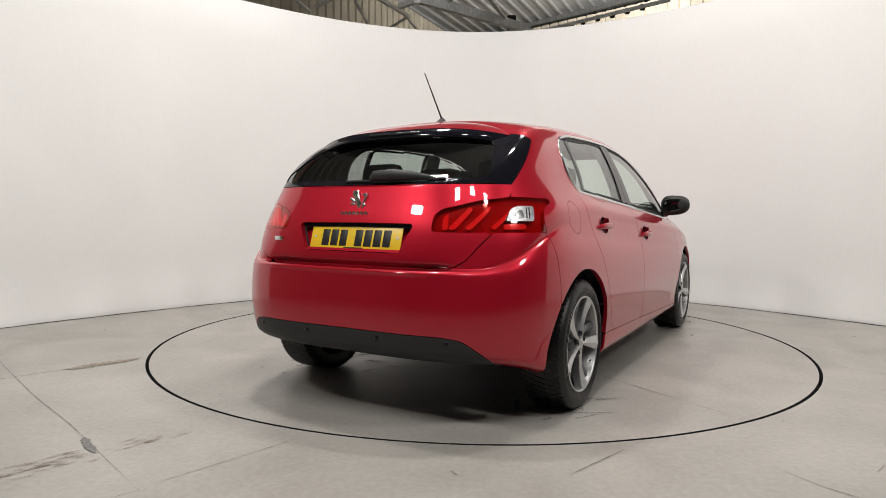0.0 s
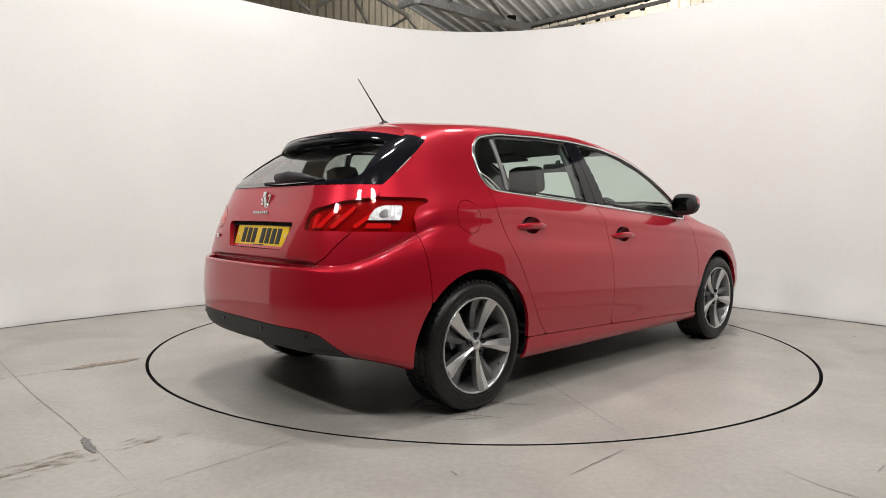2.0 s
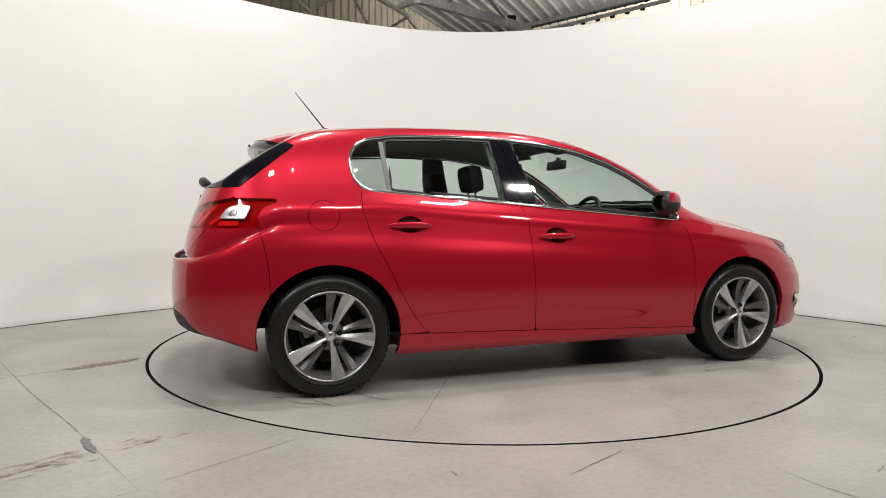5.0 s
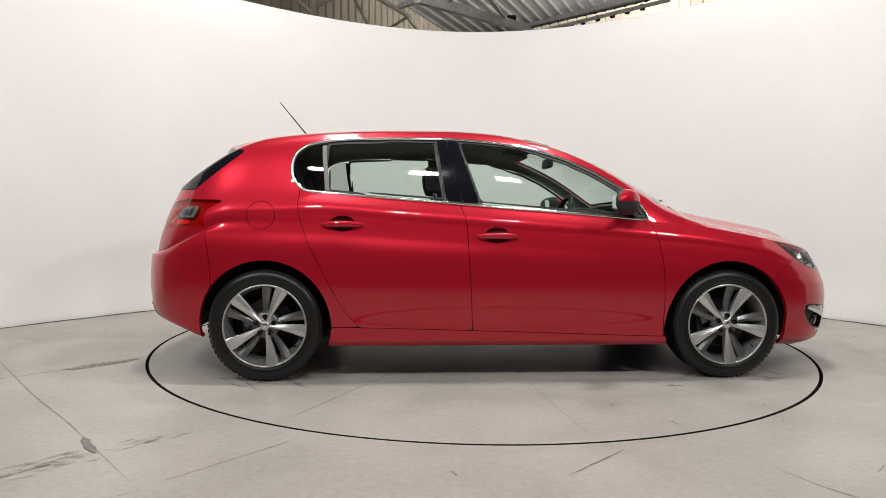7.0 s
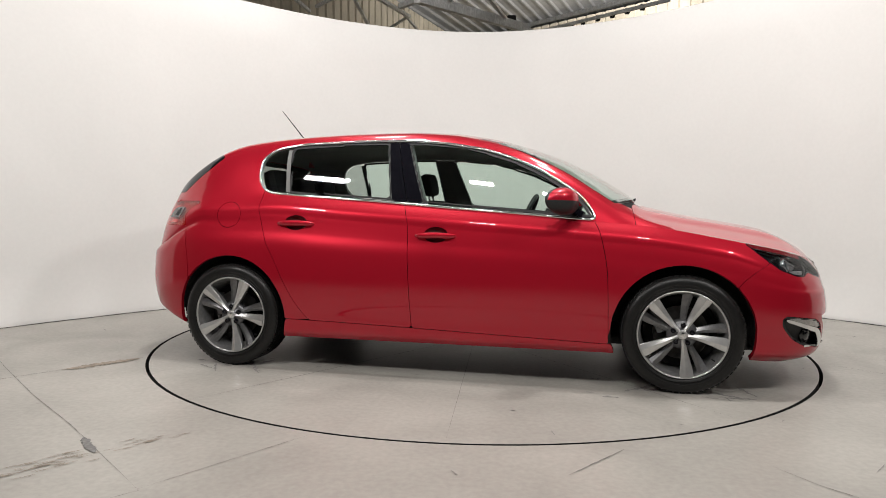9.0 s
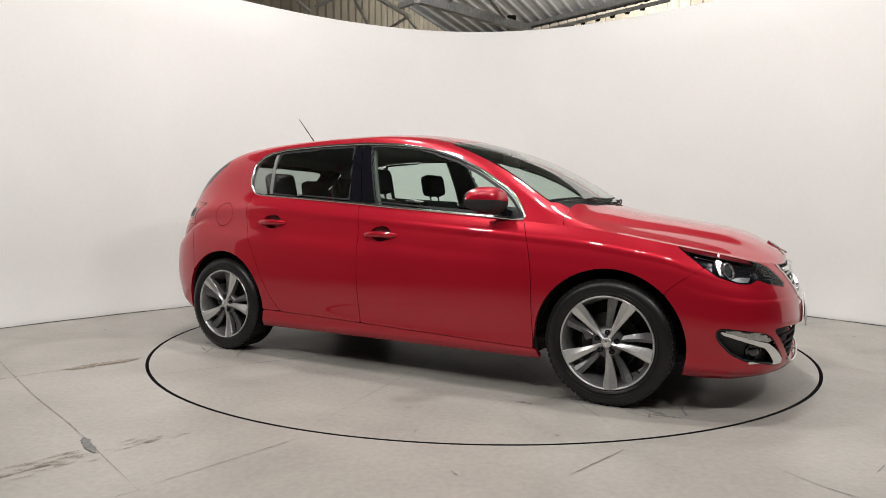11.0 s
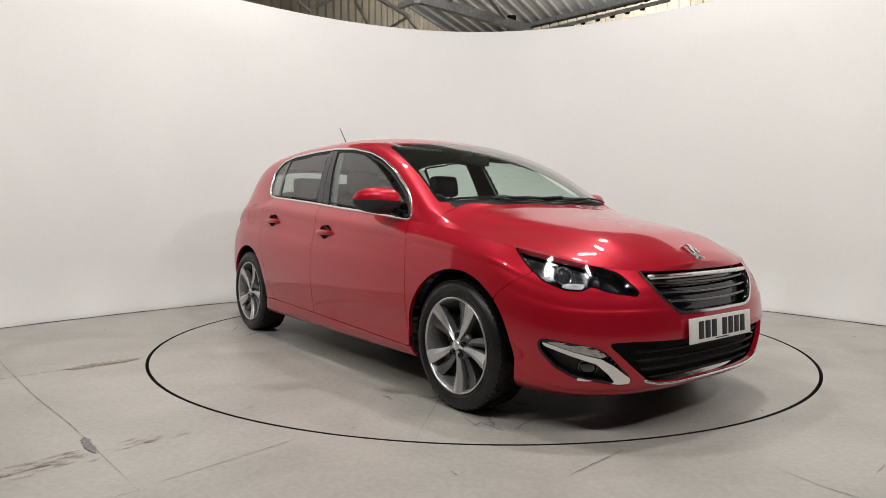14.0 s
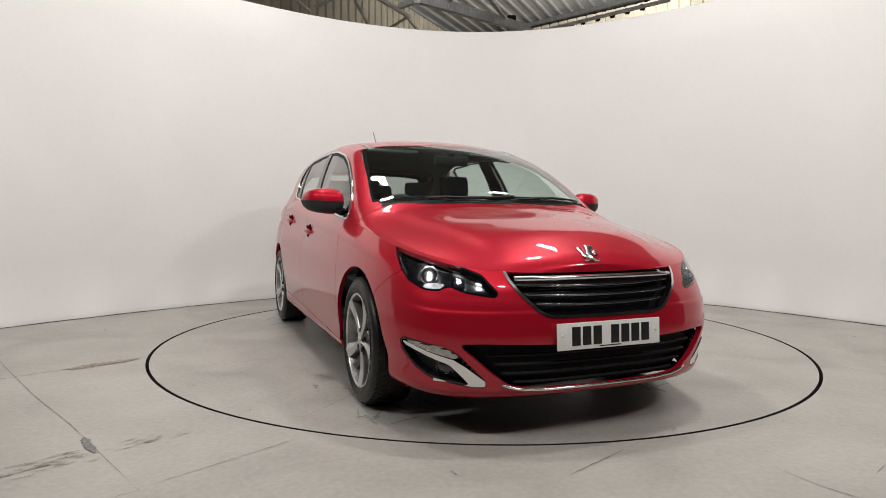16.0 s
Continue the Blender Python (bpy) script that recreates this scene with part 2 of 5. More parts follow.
def wall_y(x):
    return 3.02 - CURVE_K * (x - 0.08) ** 2


def build_floor():
    """Concrete slab with a round pit in which the turntable lies."""
    n = 160
    verts, faces = [], []
    radii = [TABLE_R + 0.020, 2.6, 3.2, 4.2, 6.0, 16.0]
    for r in radii:
        for k in range(n):
            a = 2 * math.pi * k / n
            verts.append((r * math.cos(a), r * math.sin(a), 0))
    for i in range(len(radii) - 1):
        for k in range(n):
            faces.append((i * n + k, (i + 1) * n + k, (i + 1) * n + (k + 1) % n, i * n + (k + 1) % n))
    floor = tagged(put("floor", mesh_of("floor", verts, faces, CONCRETE, False)), "grey painted concrete floor with worn saw-cut joints", "floor", kind="structure")
    pit = tagged(put("pit_floor", mesh_of("pit_floor", *disc(TABLE_R + 0.020, -0.11, 96), MATT_BLACK, False)), "dark pit floor under the turntable", "floor", kind="structure")
    # pit side coloured black, so the narrow gap keeps its shade
    wv, wf = lathe([(TABLE_R + 0.020, -0.003), (TABLE_R + 0.021, -0.12)], 160, "z")
    tagged(put("pit_wall", mesh_of("pit_wall", wv, wf, MATT_BLACK, False)), "edge of the turntable pit, coloured black for the shade in the gap", "floor", kind="structure")
    return floor, pit


def disc(r, z, n):
    verts = [(0, 0, z)] + [(r * math.cos(2 * math.pi * k / n), r * math.sin(2 * math.pi * k / n), z) for k in range(n)]
    return verts, [(0, 1 + k, 1 + (k + 1) % n) for k in range(n)]


def ragged_strip(points, width, seed, z=0.0035, step=0.03, rough=0.5):
    """A flat strip along points with an uneven edge."""
    rng = random.Random(seed)
    pts = []
    for a, b in zip(points, points[1:]):
        a, b = Vector((*a, 0)), Vector((*b, 0))
        k = max(1, int((b - a).length / step))
        pts += [a.lerp(b, i / k) for i in range(k)]
    pts.append(Vector((*points[-1], 0)))
    verts, faces = [], []
    for i, p in enumerate(pts):
        d = (pts[min(i + 1, len(pts) - 1)] - pts[max(i - 1, 0)]).normalized()
        n = Vector((-d.y, d.x, 0))
        end = min(1.0, 4 * min(i, len(pts) - 1 - i) / len(pts) + 0.15)
        for s in (-1, 1):
            w = width / 2 * end * (1 + rng.uniform(-rough, rough))
            q = p + n * s * w
            verts.append((q.x, q.y, z))
    for i in range(len(pts) - 1):
        faces.append((2 * i, 2 * i + 2, 2 * i + 3, 2 * i + 1))
    return verts, faces


def build_floor_marks(floor):
    joints = [
        ([(-3.9, -0.1), (-2.83, -1.17), (-2.25, -1.73), (-1.78, -2.15), (-1.13, -2.78)], 0.0032),
        ([(-1.13, -2.78), (-1.25, -2.90), (-1.9, -3.5)], 0.007),
        ([(-3.3, -1.95), (-2.65, -1.44), (-2.12, -0.84)], 0.005),
        ([(-1.14, -2.77), (-0.69, -2.2)], 0.0022),
        ([(0.34, -2.56), (0.6, -2.29)], 0.006),
        ([(2.21, -0.72), (2.4, -0.93), (3.4, -2.0)], 0.004),
        ([(1.12, -2.44), (1.2, -2.59), (1.9, -3.4)], 0.004),
        ([(2.33, 0.55), (3.3, 1.0)], 0.003),
        ([(-2.6, 1.35), (-2.15, 0.75)], 0.003),
    ]
    for k, (pts, w) in enumerate(joints):
        put("floor_joint", mesh_of("floor_joint", *ragged_strip(pts, w, k, 0.002, 0.02, 0.7), JOINT, False), floor)
    # one chipped edge beside the joint, a bare strip at the pit, clusters of scratches and tyre smears
    put("worn_patch", mesh_of("worn_patch", *ragged_strip([(-2.44, -1.215), (-2.29, -1.055), (-2.145, -0.895)], 0.074, 41, 0.003, 0.012, 0.45), CONCRETE_OLD, False), floor)
    put("chipped_edge", mesh_of("chipped_edge", *ragged_strip([(-1.625, -2.30), (-1.55, -2.39), (-1.475, -2.465)], 0.034, 48, 0.003, 0.010, 0.30), CONCRETE_CHIP, False), floor)
    put("worn_patch", mesh_of("worn_patch", *ragged_strip([(-2.85, -1.60), (-2.66, -1.44)], 0.03, 52, 0.003, 0.012, 0.8), CONCRETE_OLD, False), floor)
    rng = random.Random(5)
    clusters = [(-1.62, -2.60, 0.15, 0.075, 46, 0.78), (-1.36, -2.345, 0.09, 0.045, 18, 0.80), (-2.70, -1.50, 0.06, 0.03, 10, 0.75), (-1.70, -2.72, 0.05, 0.03, 8, 0.7)]
    for cx, cy, sx, sy, n, ang in clusters:
        for k in range(n):
            u, v, ln = rng.gauss(0, sx * 0.6), rng.gauss(0, sy * 0.5), rng.uniform(0.02, 0.09)
            c, d = math.cos(ang), math.sin(ang)
            x, y = cx + u * c - v * d, cy + u * d + v * c
            a = ang + rng.uniform(-0.15, 0.15)
            put("scratch", mesh_of("scratch", *ragged_strip([(x, y), (x + ln * math.cos(a), y + ln * math.sin(a))], rng.uniform(0.002, 0.0055), 300 + k, 0.0026 + 0.00002 * k, 0.008, 0.9), CONCRETE_OLD, False), floor)
    for k in range(70):
        x, y = rng.uniform(-3.4, 3.4), rng.uniform(-3.6, 1.2)
        if math.hypot(x, y) < TABLE_R + 0.08 or y > wall_y(x) - 0.2:
            continue
        a, ln = rng.choice((0.8, 0.8, 2.3, rng.uniform(0, 3.1))), rng.uniform(0.01, 0.12)
        put("scuff", mesh_of("scuff", *ragged_strip([(x, y), (x + ln * math.cos(a), y + ln * math.sin(a))], rng.uniform(0.003, 0.010), 500 + k, 0.0022, 0.01, 0.9), SCUFF, False), floor)


CONCRETE_CHIP = material("chipped_grey_screed", (0.17, 0.165, 0.16), rough=0.85, grain=0.2, grain_scale=60)
SCUFF = material("faint_rubber_scuff", (0.23, 0.22, 0.21), rough=0.6, grain=0.2, grain_scale=80)


def build_turntable():
    """The round plate, flush with the floor, that carries the car."""
    n = 160
    verts, faces = [], []
    radii = [0.0, 0.6, 1.2, 1.8, 2.15, TABLE_R - 0.004, TABLE_R]
    zs = [0, 0, 0, 0, 0, 0, -0.001]
    for r, z in list(zip(radii, zs))[1:] + [(TABLE_R, -0.0015)]:
        for k in range(n):
            a = 2 * math.pi * k / n
            verts.append((r * math.cos(a), r * math.sin(a), z))
    c = len(verts)
    verts.append((0, 0, 0))
    rings = len(radii)
    for k in range(n):
        faces.append((c, k, (k + 1) % n))
        for i in range(rings - 1):
            faces.append((i * n + k, (i + 1) * n + k, (i + 1) * n + (k + 1) % n, i * n + (k + 1) % n))
    table = thing("turntable", "round grey concrete-topped turntable flush with the floor, slowly turning", "turntable")
    put("plate", mesh_of("plate", verts, faces, CONCRETE, False), table)
    # the rim's black likewise stands for the shade inside the gap
    rv, rf = lathe([(TABLE_R, -0.0015), (TABLE_R, -0.09)], 160, "z")
    put("rim", mesh_of("rim", rv, rf, MATT_BLACK, False), table, None, "plate rim, coloured black for the shade in the gap")
    for k, w in enumerate((0.0042, 0.0020, 0.0032)):
        a = radians(241 + 36 * k)
        c, d = math.cos(a), math.sin(a)
        put("plate_seam", mesh_of("plate_seam", *ragged_strip([(0.25 * c, 0.25 * d), (0.99 * TABLE_R * c, 0.99 * TABLE_R * d)], w, 90 + k, 0.0015), JOINT, False), table)
    rng = random.Random(11)
    for k in range(26):
        r, a, d = TABLE_R * math.sqrt(rng.uniform(0.15, 0.95)), rng.uniform(0, 6.28), rng.uniform(0, 6.28)
        x, y, ln = r * math.cos(a), r * math.sin(a), rng.uniform(0.015, 0.07)
        put("scuff", mesh_of("scuff", *ragged_strip([(x, y), (x + ln * math.cos(d), y + ln * math.sin(d))], 0.006, 120 + k, 0.0025, 0.01, 0.9), SCUFF, False), table)
    # rubbed dirt where the tyres stand and where others stood before
    for wx, wy in ((-1.30, -1.17), (1.32, -1.17), (-1.30, 0.37), (1.32, 0.37)):
        for k in range(16):
            x, y = wx + rng.gauss(0, 0.24), wy + rng.gauss(0, 0.16)
            a, ln = rng.gauss(0.0, 0.6), rng.uniform(0.03, 0.22)
            if math.hypot(x, y) + ln < TABLE_R - 0.05:
                put("scuff", mesh_of("scuff", *ragged_strip([(x, y), (x + ln * math.cos(a), y + ln * math.sin(a))], rng.uniform(0.006, 0.030), 700 + k, 0.0018 + 0.00003 * k, 0.012, 0.9), SCUFF, False), table)
    return table


def build_cyclorama():
    """The white curved wall round the turntable, open behind the camera."""
    H, T = 3.13, 0.06
    xs = list(np.linspace(-4.05, 4.21, 140))
    inner = [(x, wall_y(x)) for x in xs]
    left = [(-4.05 - 0.45 * (1 - (1 - k / 12) ** 2), wall_y(-4.05) - 1.1 * k / 12) for k in range(12, 0, -1)]
    right = [(4.21 + 0.45 * (1 - (1 - k / 12) ** 2), wall_y(4.21) - 1.1 * k / 12) for k in range(1, 13)]
    path = left + inner + right
    rng = random.Random(3)
    verts, faces = [], []
    levels = [0.004, 0.045, 0.085, 0.5, 1.2, 2.0, 2.7, H - 0.02, H]
    for i, (x, y) in enumerate(path):
        a, b = path[max(i - 1, 0)], path[min(i + 1, len(path) - 1)]
        d = Vector((b[0] - a[0], b[1] - a[1], 0)).normalized()
        n = Vector((-d.y, d.x, 0))
        bulge = 0.012 + 0.006 * math.sin(i * 0.9) + rng.uniform(-0.004, 0.004)
        for z in levels:
            o = {0.004: -bulge * 1.3, 0.045: -bulge * 1.5, 0.085: -0.001}.get(z, 0.0) + (0.004 * math.sin(i * 0.31 + z) if 0.2 < z < H - 0.1 else 0)
            if z == H:
                o = 0.01
            verts.append((x + n.x * o, y + n.y * o, z))
        verts.append((x + n.x * T, y + n.y * T, H))
        verts.append((x + n.x * T, y + n.y * T, 0))
    k = len(levels) + 2
    for i in range(len(path) - 1):
        for j in range(k - 1):
            a, b = i * k + j, (i + 1) * k + j
            faces.append((a, b, b + 1, a + 1))
    # a dark floor strip paints the thin shadow along the wall's foot
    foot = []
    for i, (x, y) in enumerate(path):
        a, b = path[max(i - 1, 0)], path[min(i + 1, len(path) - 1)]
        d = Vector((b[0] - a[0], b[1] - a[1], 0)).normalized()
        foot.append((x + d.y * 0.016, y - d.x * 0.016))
    tagged(put("wall_foot_gap", mesh_of("wall_foot_gap", *ragged_strip(foot, 0.022, 77, 0.002, 0.05, 0.8), MATT_BLACK, False)), "dark uneven strip, painted as the thin shadow along the foot of the white wall", "gap", kind="structure")
    tagged(put("wall_curved", mesh_of("wall_curved", verts, faces, WALL_WHITE)), "tall white curved studio wall, lumpy at its foot", "wall", kind="structure")


HALL_Z = 6.48
CORNER = (-0.41, 16.42)
DIR_A = (0.368, 0.930)
DIR_B = (-0.766, 0.643)


def ribbed(a, b, z0, z1, pitch, depth):
    """Upright sheet from a to b with trapezoid ribs."""
    a, b = Vector((*a, 0)), Vector((*b, 0))
    d = (b - a).normalized()
    n = Vector((-d.y, d.x, 0))
    L = (b - a).length
    verts, faces = [], []
    s = 0.0
    while s < L:
        for ds, o in ((0, 0), (pitch * 0.72, 0), (pitch * 0.78, depth), (pitch * 0.94, depth)):
            p = a + d * (s + ds) + n * o
            verts += [(p.x, p.y, z0), (p.x, p.y, z1)]
        s += pitch
    for i in range(len(verts) // 2 - 1):
        faces.append((2 * i, 2 * i + 2, 2 * i + 3, 2 * i + 1))
    return verts, faces


def along(d, s, z=None):
    p = (CORNER[0] - d[0] * s, CORNER[1] - d[1] * s)
    return p if z is None else (*p, z)


def build_hall():
    tagged(put("wall_hall_west", mesh_of("wall_hall_west", *ribbed(along(DIR_A, 30), CORNER, 0, HALL_Z, 0.30, 0.045), CLADDING, False)), "cream profiled steel cladding of the hall", "wall", kind="structure")
    tagged(put("wall_hall_north", mesh_of("wall_hall_north", *ribbed(CORNER, along(DIR_B, 19.5), 0, HALL_Z, 0.30, 0.045), CLADDING, False)), "cream profiled steel cladding of the hall", "wall", kind="structure")
    # unseen walls behind and right of the camera, added for dark reflections
    bm = bmesh.new()
    box(bm, 0, -13.5, 3.0, 40, 0.2, 6.4)
    box(bm, 15.0, -4.5, 3.0, 0.2, 18, 7.4)
    tagged(part("wall_hall_south", bm, HALL_WALL, smooth=False), "plain dark hall walls, added out of view", "wall", kind="structure")
    # roof sheets, ribs running along the first cladding wall
    verts, faces = [], []
    d = Vector((*DIR_A, 0)).normalized()
    n = Vector((d.y, -d.x, 0))
    s, pitch = -20.0, 0.34
    c = Vector((*CORNER, 0))
    while s < 24.0:
        for ds, o in ((0, 0), (0.22, 0), (0.25, -0.05), (0.31, -0.05)):
            for q in (-36.0, 8.0):
                p = c + n * (s + ds) + d * q
                verts.append((p.x, p.y, HALL_Z + 0.30 + o ))
        s += pitch
    for i in range(len(verts) // 2 - 1):
        faces.append((2 * i, 2 * i + 1, 2 * i + 3, 2 * i + 2))
    tagged(put("ceiling", mesh_of("ceiling", verts, faces, ROOF_GREY, False)), "dark grey profiled steel roof sheets", "ceiling", kind="structure")


def build_steelwork():
    """Galvanised roof beams, struts and a dark box hung over the back of the white wall."""
    def place(x, y, d):
        """A point d metres along the line of sight through a spot of the view."""
        half = math.tan(radians(69.57 / 2))
        way = CAM_POSE.to_3x3() @ Vector(((x / 784 - 1) * half, (441 - y) / 784 * half, -1))
        return Vector(EYE) + way * d

    members = [  # spots and depths of both ends, width, height
        (738, -4, 8.6, 935, 52, 11.5, 0.10, 0.14),
        (930, 46, 11.5, 1140, -6, 9.0, 0.05, 0.06),
        (955, 56, 12.5, 1185, 0, 10.0, 0.05, 0.05),
        (708, 12, 9.6, 760, -8, 9.0, 0.07, 0.07),
        (866, -4, 9.2, 898, 38, 11.0, 0.05, 0.05),
        (668, -4, 10.5, 725, 30, 12.0, 0.06, 0.06),
        (722, 30, 12.0, 690, 50, 12.6, 0.04, 0.04),
        (720, 30, 12.0, 740, 55, 12.6, 0.04, 0.04),
        (626, -4, 11.0, 655, 50, 12.5, 0.05, 0.05),
        (520, -4, 11.0, 548, 20, 11.6, 0.05, 0.05),
        (560, 12, 11.5, 590, -4, 11.0, 0.05, 0.05),
        (795, -6, 9.0, 800, 14, 9.6, 0.05, 0.05),
        (900, 50, 11.4, 960, 62, 12.0, 0.08, 0.10),
    ]
    truss = thing("roof_truss", "galvanised steel roof beams and struts under the roof", "truss")
    for x0, y0, d0, x1, y1, d1, w, h in members:
        bm = bmesh.new()
        beam(bm, place(x0, y0, d0), place(x1, y1, d1), w, h)
        part("strut", bm, GALV, truss, smooth=False)
    bm = bmesh.new()
    c = place(905, 40, 11.2)
    box(bm, c.x, c.y, c.z, 0.16, 0.16, 0.22, None, 0.03)
    ob = part("junction_box", bm, MATT_BLACK, truss)
    # small black boxes for the black notches along the eave on the one side
    for k, (x, y) in enumerate(((1012, 46), (1032, 40), (1058, 33), (1084, 27), (1110, 20), (1137, 13))):
        bm = bmesh.new()
        c = place(x, y, 13.0 - 0.35 * k)
        box(bm, c.x, c.y, c.z, 0.08, 0.08, 0.10, None, 0.01)
        part("bracket", bm, MATT_BLACK, truss)


# ---- the car: x forward, y to its left, z up; origin on the ground between the axles ----
belt_side = smooth_curve([-1.95, -1.5, -1.07, -0.59, 0.04, 0.69, 0.9, 1.2, 1.59, 1.81, 1.98, 2.062], [1.06, 1.06, 1.055, 1.015, 0.965, 0.915, 0.897, 0.866, 0.797, 0.752, 0.708, 0.692])
roof_mid = smooth_curve([-1.93, -1.89, -1.66, -1.53, -1.45, -1.39, -1.33, -1.1, -0.8, -0.4, -0.05, 0.21, 0.44, 0.63, 0.9, 1.06, 1.13, 1.29, 1.62, 1.82, 2.0, 2.075],
                        [1.06, 1.085, 1.255, 1.340, 1.388, 1.416, 1.43, 1.45, 1.468, 1.475, 1.462, 1.425, 1.365, 1.30, 1.165, 1.06, 0.995, 0.945, 0.885, 0.845, 0.775, 0.715])
rail = smooth_curve([-1.93, -1.80, -1.66, -1.55, -1.45, -1.3, -1.0, -0.59, -0.27, 0.0, 0.23, 0.40, 0.57, 0.72, 0.86, 1.0, 1.2, 1.6, 2.075],
                    [1.06, 1.13, 1.222, 1.290, 1.335, 1.37, 1.40, 1.415, 1.415, 1.395, 1.35, 1.30, 1.225, 1.14, 1.045, 0.955, 0.885, 0.80, 0.70])
# levels from the foot up to the belt: share of the height on the flank, half width, height and reach of the nose, height and reach of the tail
LEVELS = [
    (0.00, 0.838, 0.160, 2.020, 0.300, 1.985),
    (0.05, 0.862, 0.195, 2.105, 0.325, 2.045),
    (0.16, 0.868, 0.270, 2.135, 0.375, 2.082),
    (0.38, 0.887, 0.420, 2.150, 0.510, 2.095),
    (0.62, 0.886, 0.520, 2.140, 0.660, 2.088),
    (0.74, 0.876, 0.550, 2.132, 0.697, 2.083),
    (0.80, 0.870, 0.572, 2.126, 0.706, 2.012),
    (0.85, 0.863, 0.597, 2.117, 0.738, 2.026),
    (0.92, 0.852, 0.640, 2.098, 0.880, 1.992),
    (1.00, 0.806, 0.692, 2.062, 1.060, 1.920),
]


def smoothstep(a, b, x):
    t = np.clip((x - a) / (b - a), 0, 1)
    return t * t * (3 - 2 * t)


def catmull(rows, n):
    """Rows of points with n steps between them."""
    out = []
    k = len(rows)
    for i in range(k - 1):
        p0, p1, p2, p3 = rows[max(i - 1, 0)], rows[i], rows[i + 1], rows[min(i + 2, k - 1)]
        for t in np.linspace(0, 1, n, endpoint=False):
            out.append(0.5 * (2 * p1 + (p2 - p0) * t + (2 * p0 - 5 * p1 + 4 * p2 - p3) * t * t + (3 * p1 - p0 - 3 * p2 + p3) * t ** 3))
    out.append(rows[-1])
    return np.array(out)


def half_loop():
    """Angles round the plan, even along the outline, from the tail's middle to the nose's middle."""
    u = np.linspace(1, -1, 8001)
    f = np.sort(np.concatenate([np.linspace(0, np.pi, 8001), np.arccos(np.sign(u) * u ** 4)]))
    x, y = plan(f, 2.09, 2.15, 0.906)
    dense = 1 + 1.4 * smoothstep(1.35, 1.6, np.abs(x[1:]))
    s = np.concatenate([[0], np.cumsum(np.hypot(np.diff(x), np.diff(y)) * dense)])
    return np.interp(np.linspace(0, s[-1], 480), s, f)


def plan(f, tail, nose, width, square=3.6):
    c, s = np.cos(f), np.abs(np.sin(f))
    y = width * np.where(c > 0, s ** (2 / square), s ** (2 / 3.0))
    x = np.where(c > 0, -tail * np.abs(c) ** (2 / 8.0), nose * np.abs(c) ** (2 / 8.0))
    return x, y


def body_sheets():
    """The right half's two sheets: the band from the sill to the belt, and the top from the belt to the middle."""
    f = half_loop()
    bx, _ = plan(f, 2.09, 2.15, 0.906)
    front, back = smoothstep(1.55, 2.08, bx), smoothstep(1.55, 2.02, -bx)
    side = 1 - front - back
    rows = []
    for share, w, zf, nose, zr, tail in LEVELS:
        x, y = plan(f, tail, nose, w, 3.6 + 1.0 * float(smoothstep(0.78, 0.90, share)))
        zs = 0.195 + share * (belt_side(bx) - 0.195)
        zs = np.where(share > 0.3, zs, 0.195 + share * 0.8)
        z = zs * side + zf * front + zr * back
        if 0.75 < share < 0.9:
            # the step above the bumper is deep in the middle and runs out at the corners
            x = x - (0.050 if share < 0.82 else 0.014) * back * smoothstep(0.42, 0.64, y)
        if share == 1.0:
            z = belt_side(x)
        if share > 0.5:
            y = y * (1 - 0.045 * smoothstep(0.5, 0.85, share) * smoothstep(-0.9, 0.9, -x) * (1 - 0.45 * smoothstep(1.2, 1.7, -x)) - 0.026 * smoothstep(0.88, 1.0, share) * smoothstep(0.0, 1.1, -x))
        rows.append(np.stack([x, -y, z], 1))
    band = catmull(np.array(rows), 10).transpose(1, 0, 2)
    edge = band[:, -1]
    # top: from the belt over the rail to the middle line, station by station
    t = np.linspace(0, 1, 64)
    top = []
    for x, y, z in edge:
        zc, zr = max(float(roof_mid(x)), z), max(float(rail(x)), z)
        zr = min(zr, zc)
        yb = -y
        rise = zr - z
        yr = max(yb - 0.035 * min(1, yb / 0.3) - 0.30 * rise, 0.0)
        pts = []
        for k in t:
            if k < 0.42:
                a = k / 0.42
                pts.append((yb + (yr - yb) * a + 0.018 * math.sin(math.pi * a) * min(1, rise / 0.3), z + rise * a))
            else:
                a = (k - 0.42) / 0.58
                pts.append((yr * (1 - a), zr + (zc - zr) * (1 - max(0.0, 1 - a) ** 2.4)))
        pts = np.array(pts)
        ridge = 0.62 - 0.24 * (x - 1.1)
        lift = smoothstep(1.02, 1.25, x) * (1 - smoothstep(1.80, 2.0, x))
        pts[:, 1] += 0.016 * lift * (1 - smoothstep(ridge - 0.035, ridge + 0.045, pts[:, 0]))
        for _ in range(14 if x < 1.0 else 3):
            pts[1:-1] = pts[1:-1] * 0.5 + (pts[:-2] + pts[2:]) * 0.25
        top.append(np.stack([np.full(len(t), x), -pts[:, 0], pts[:, 1]], 1))
    top = np.array(top)
    # flow the flank into the rear pillar without an edge
    comb = np.concatenate([band, top[:, 1:]], 1)
    k = band.shape[1] - 1
    w = (smoothstep(1.02, 1.25, -edge[:, 0]) * smoothstep(-1.93, -1.70, edge[:, 0]))[:, None, None] * np.exp(-((np.arange(comb.shape[1]) - k) / 10.0) ** 2)[None, :, None]
    for _ in range(80):
        mid = comb.copy()
        mid[:, 1:-1] = (comb[:, :-2] + comb[:, 2:]) / 2
        comb = comb + (mid - comb) * w * 0.8
    return comb[:, :k + 1], comb[:, k:]


car = thing("car", "red metallic five-door hatchback parked on the turntable", "car")
band_pts, top_pts = body_sheets()
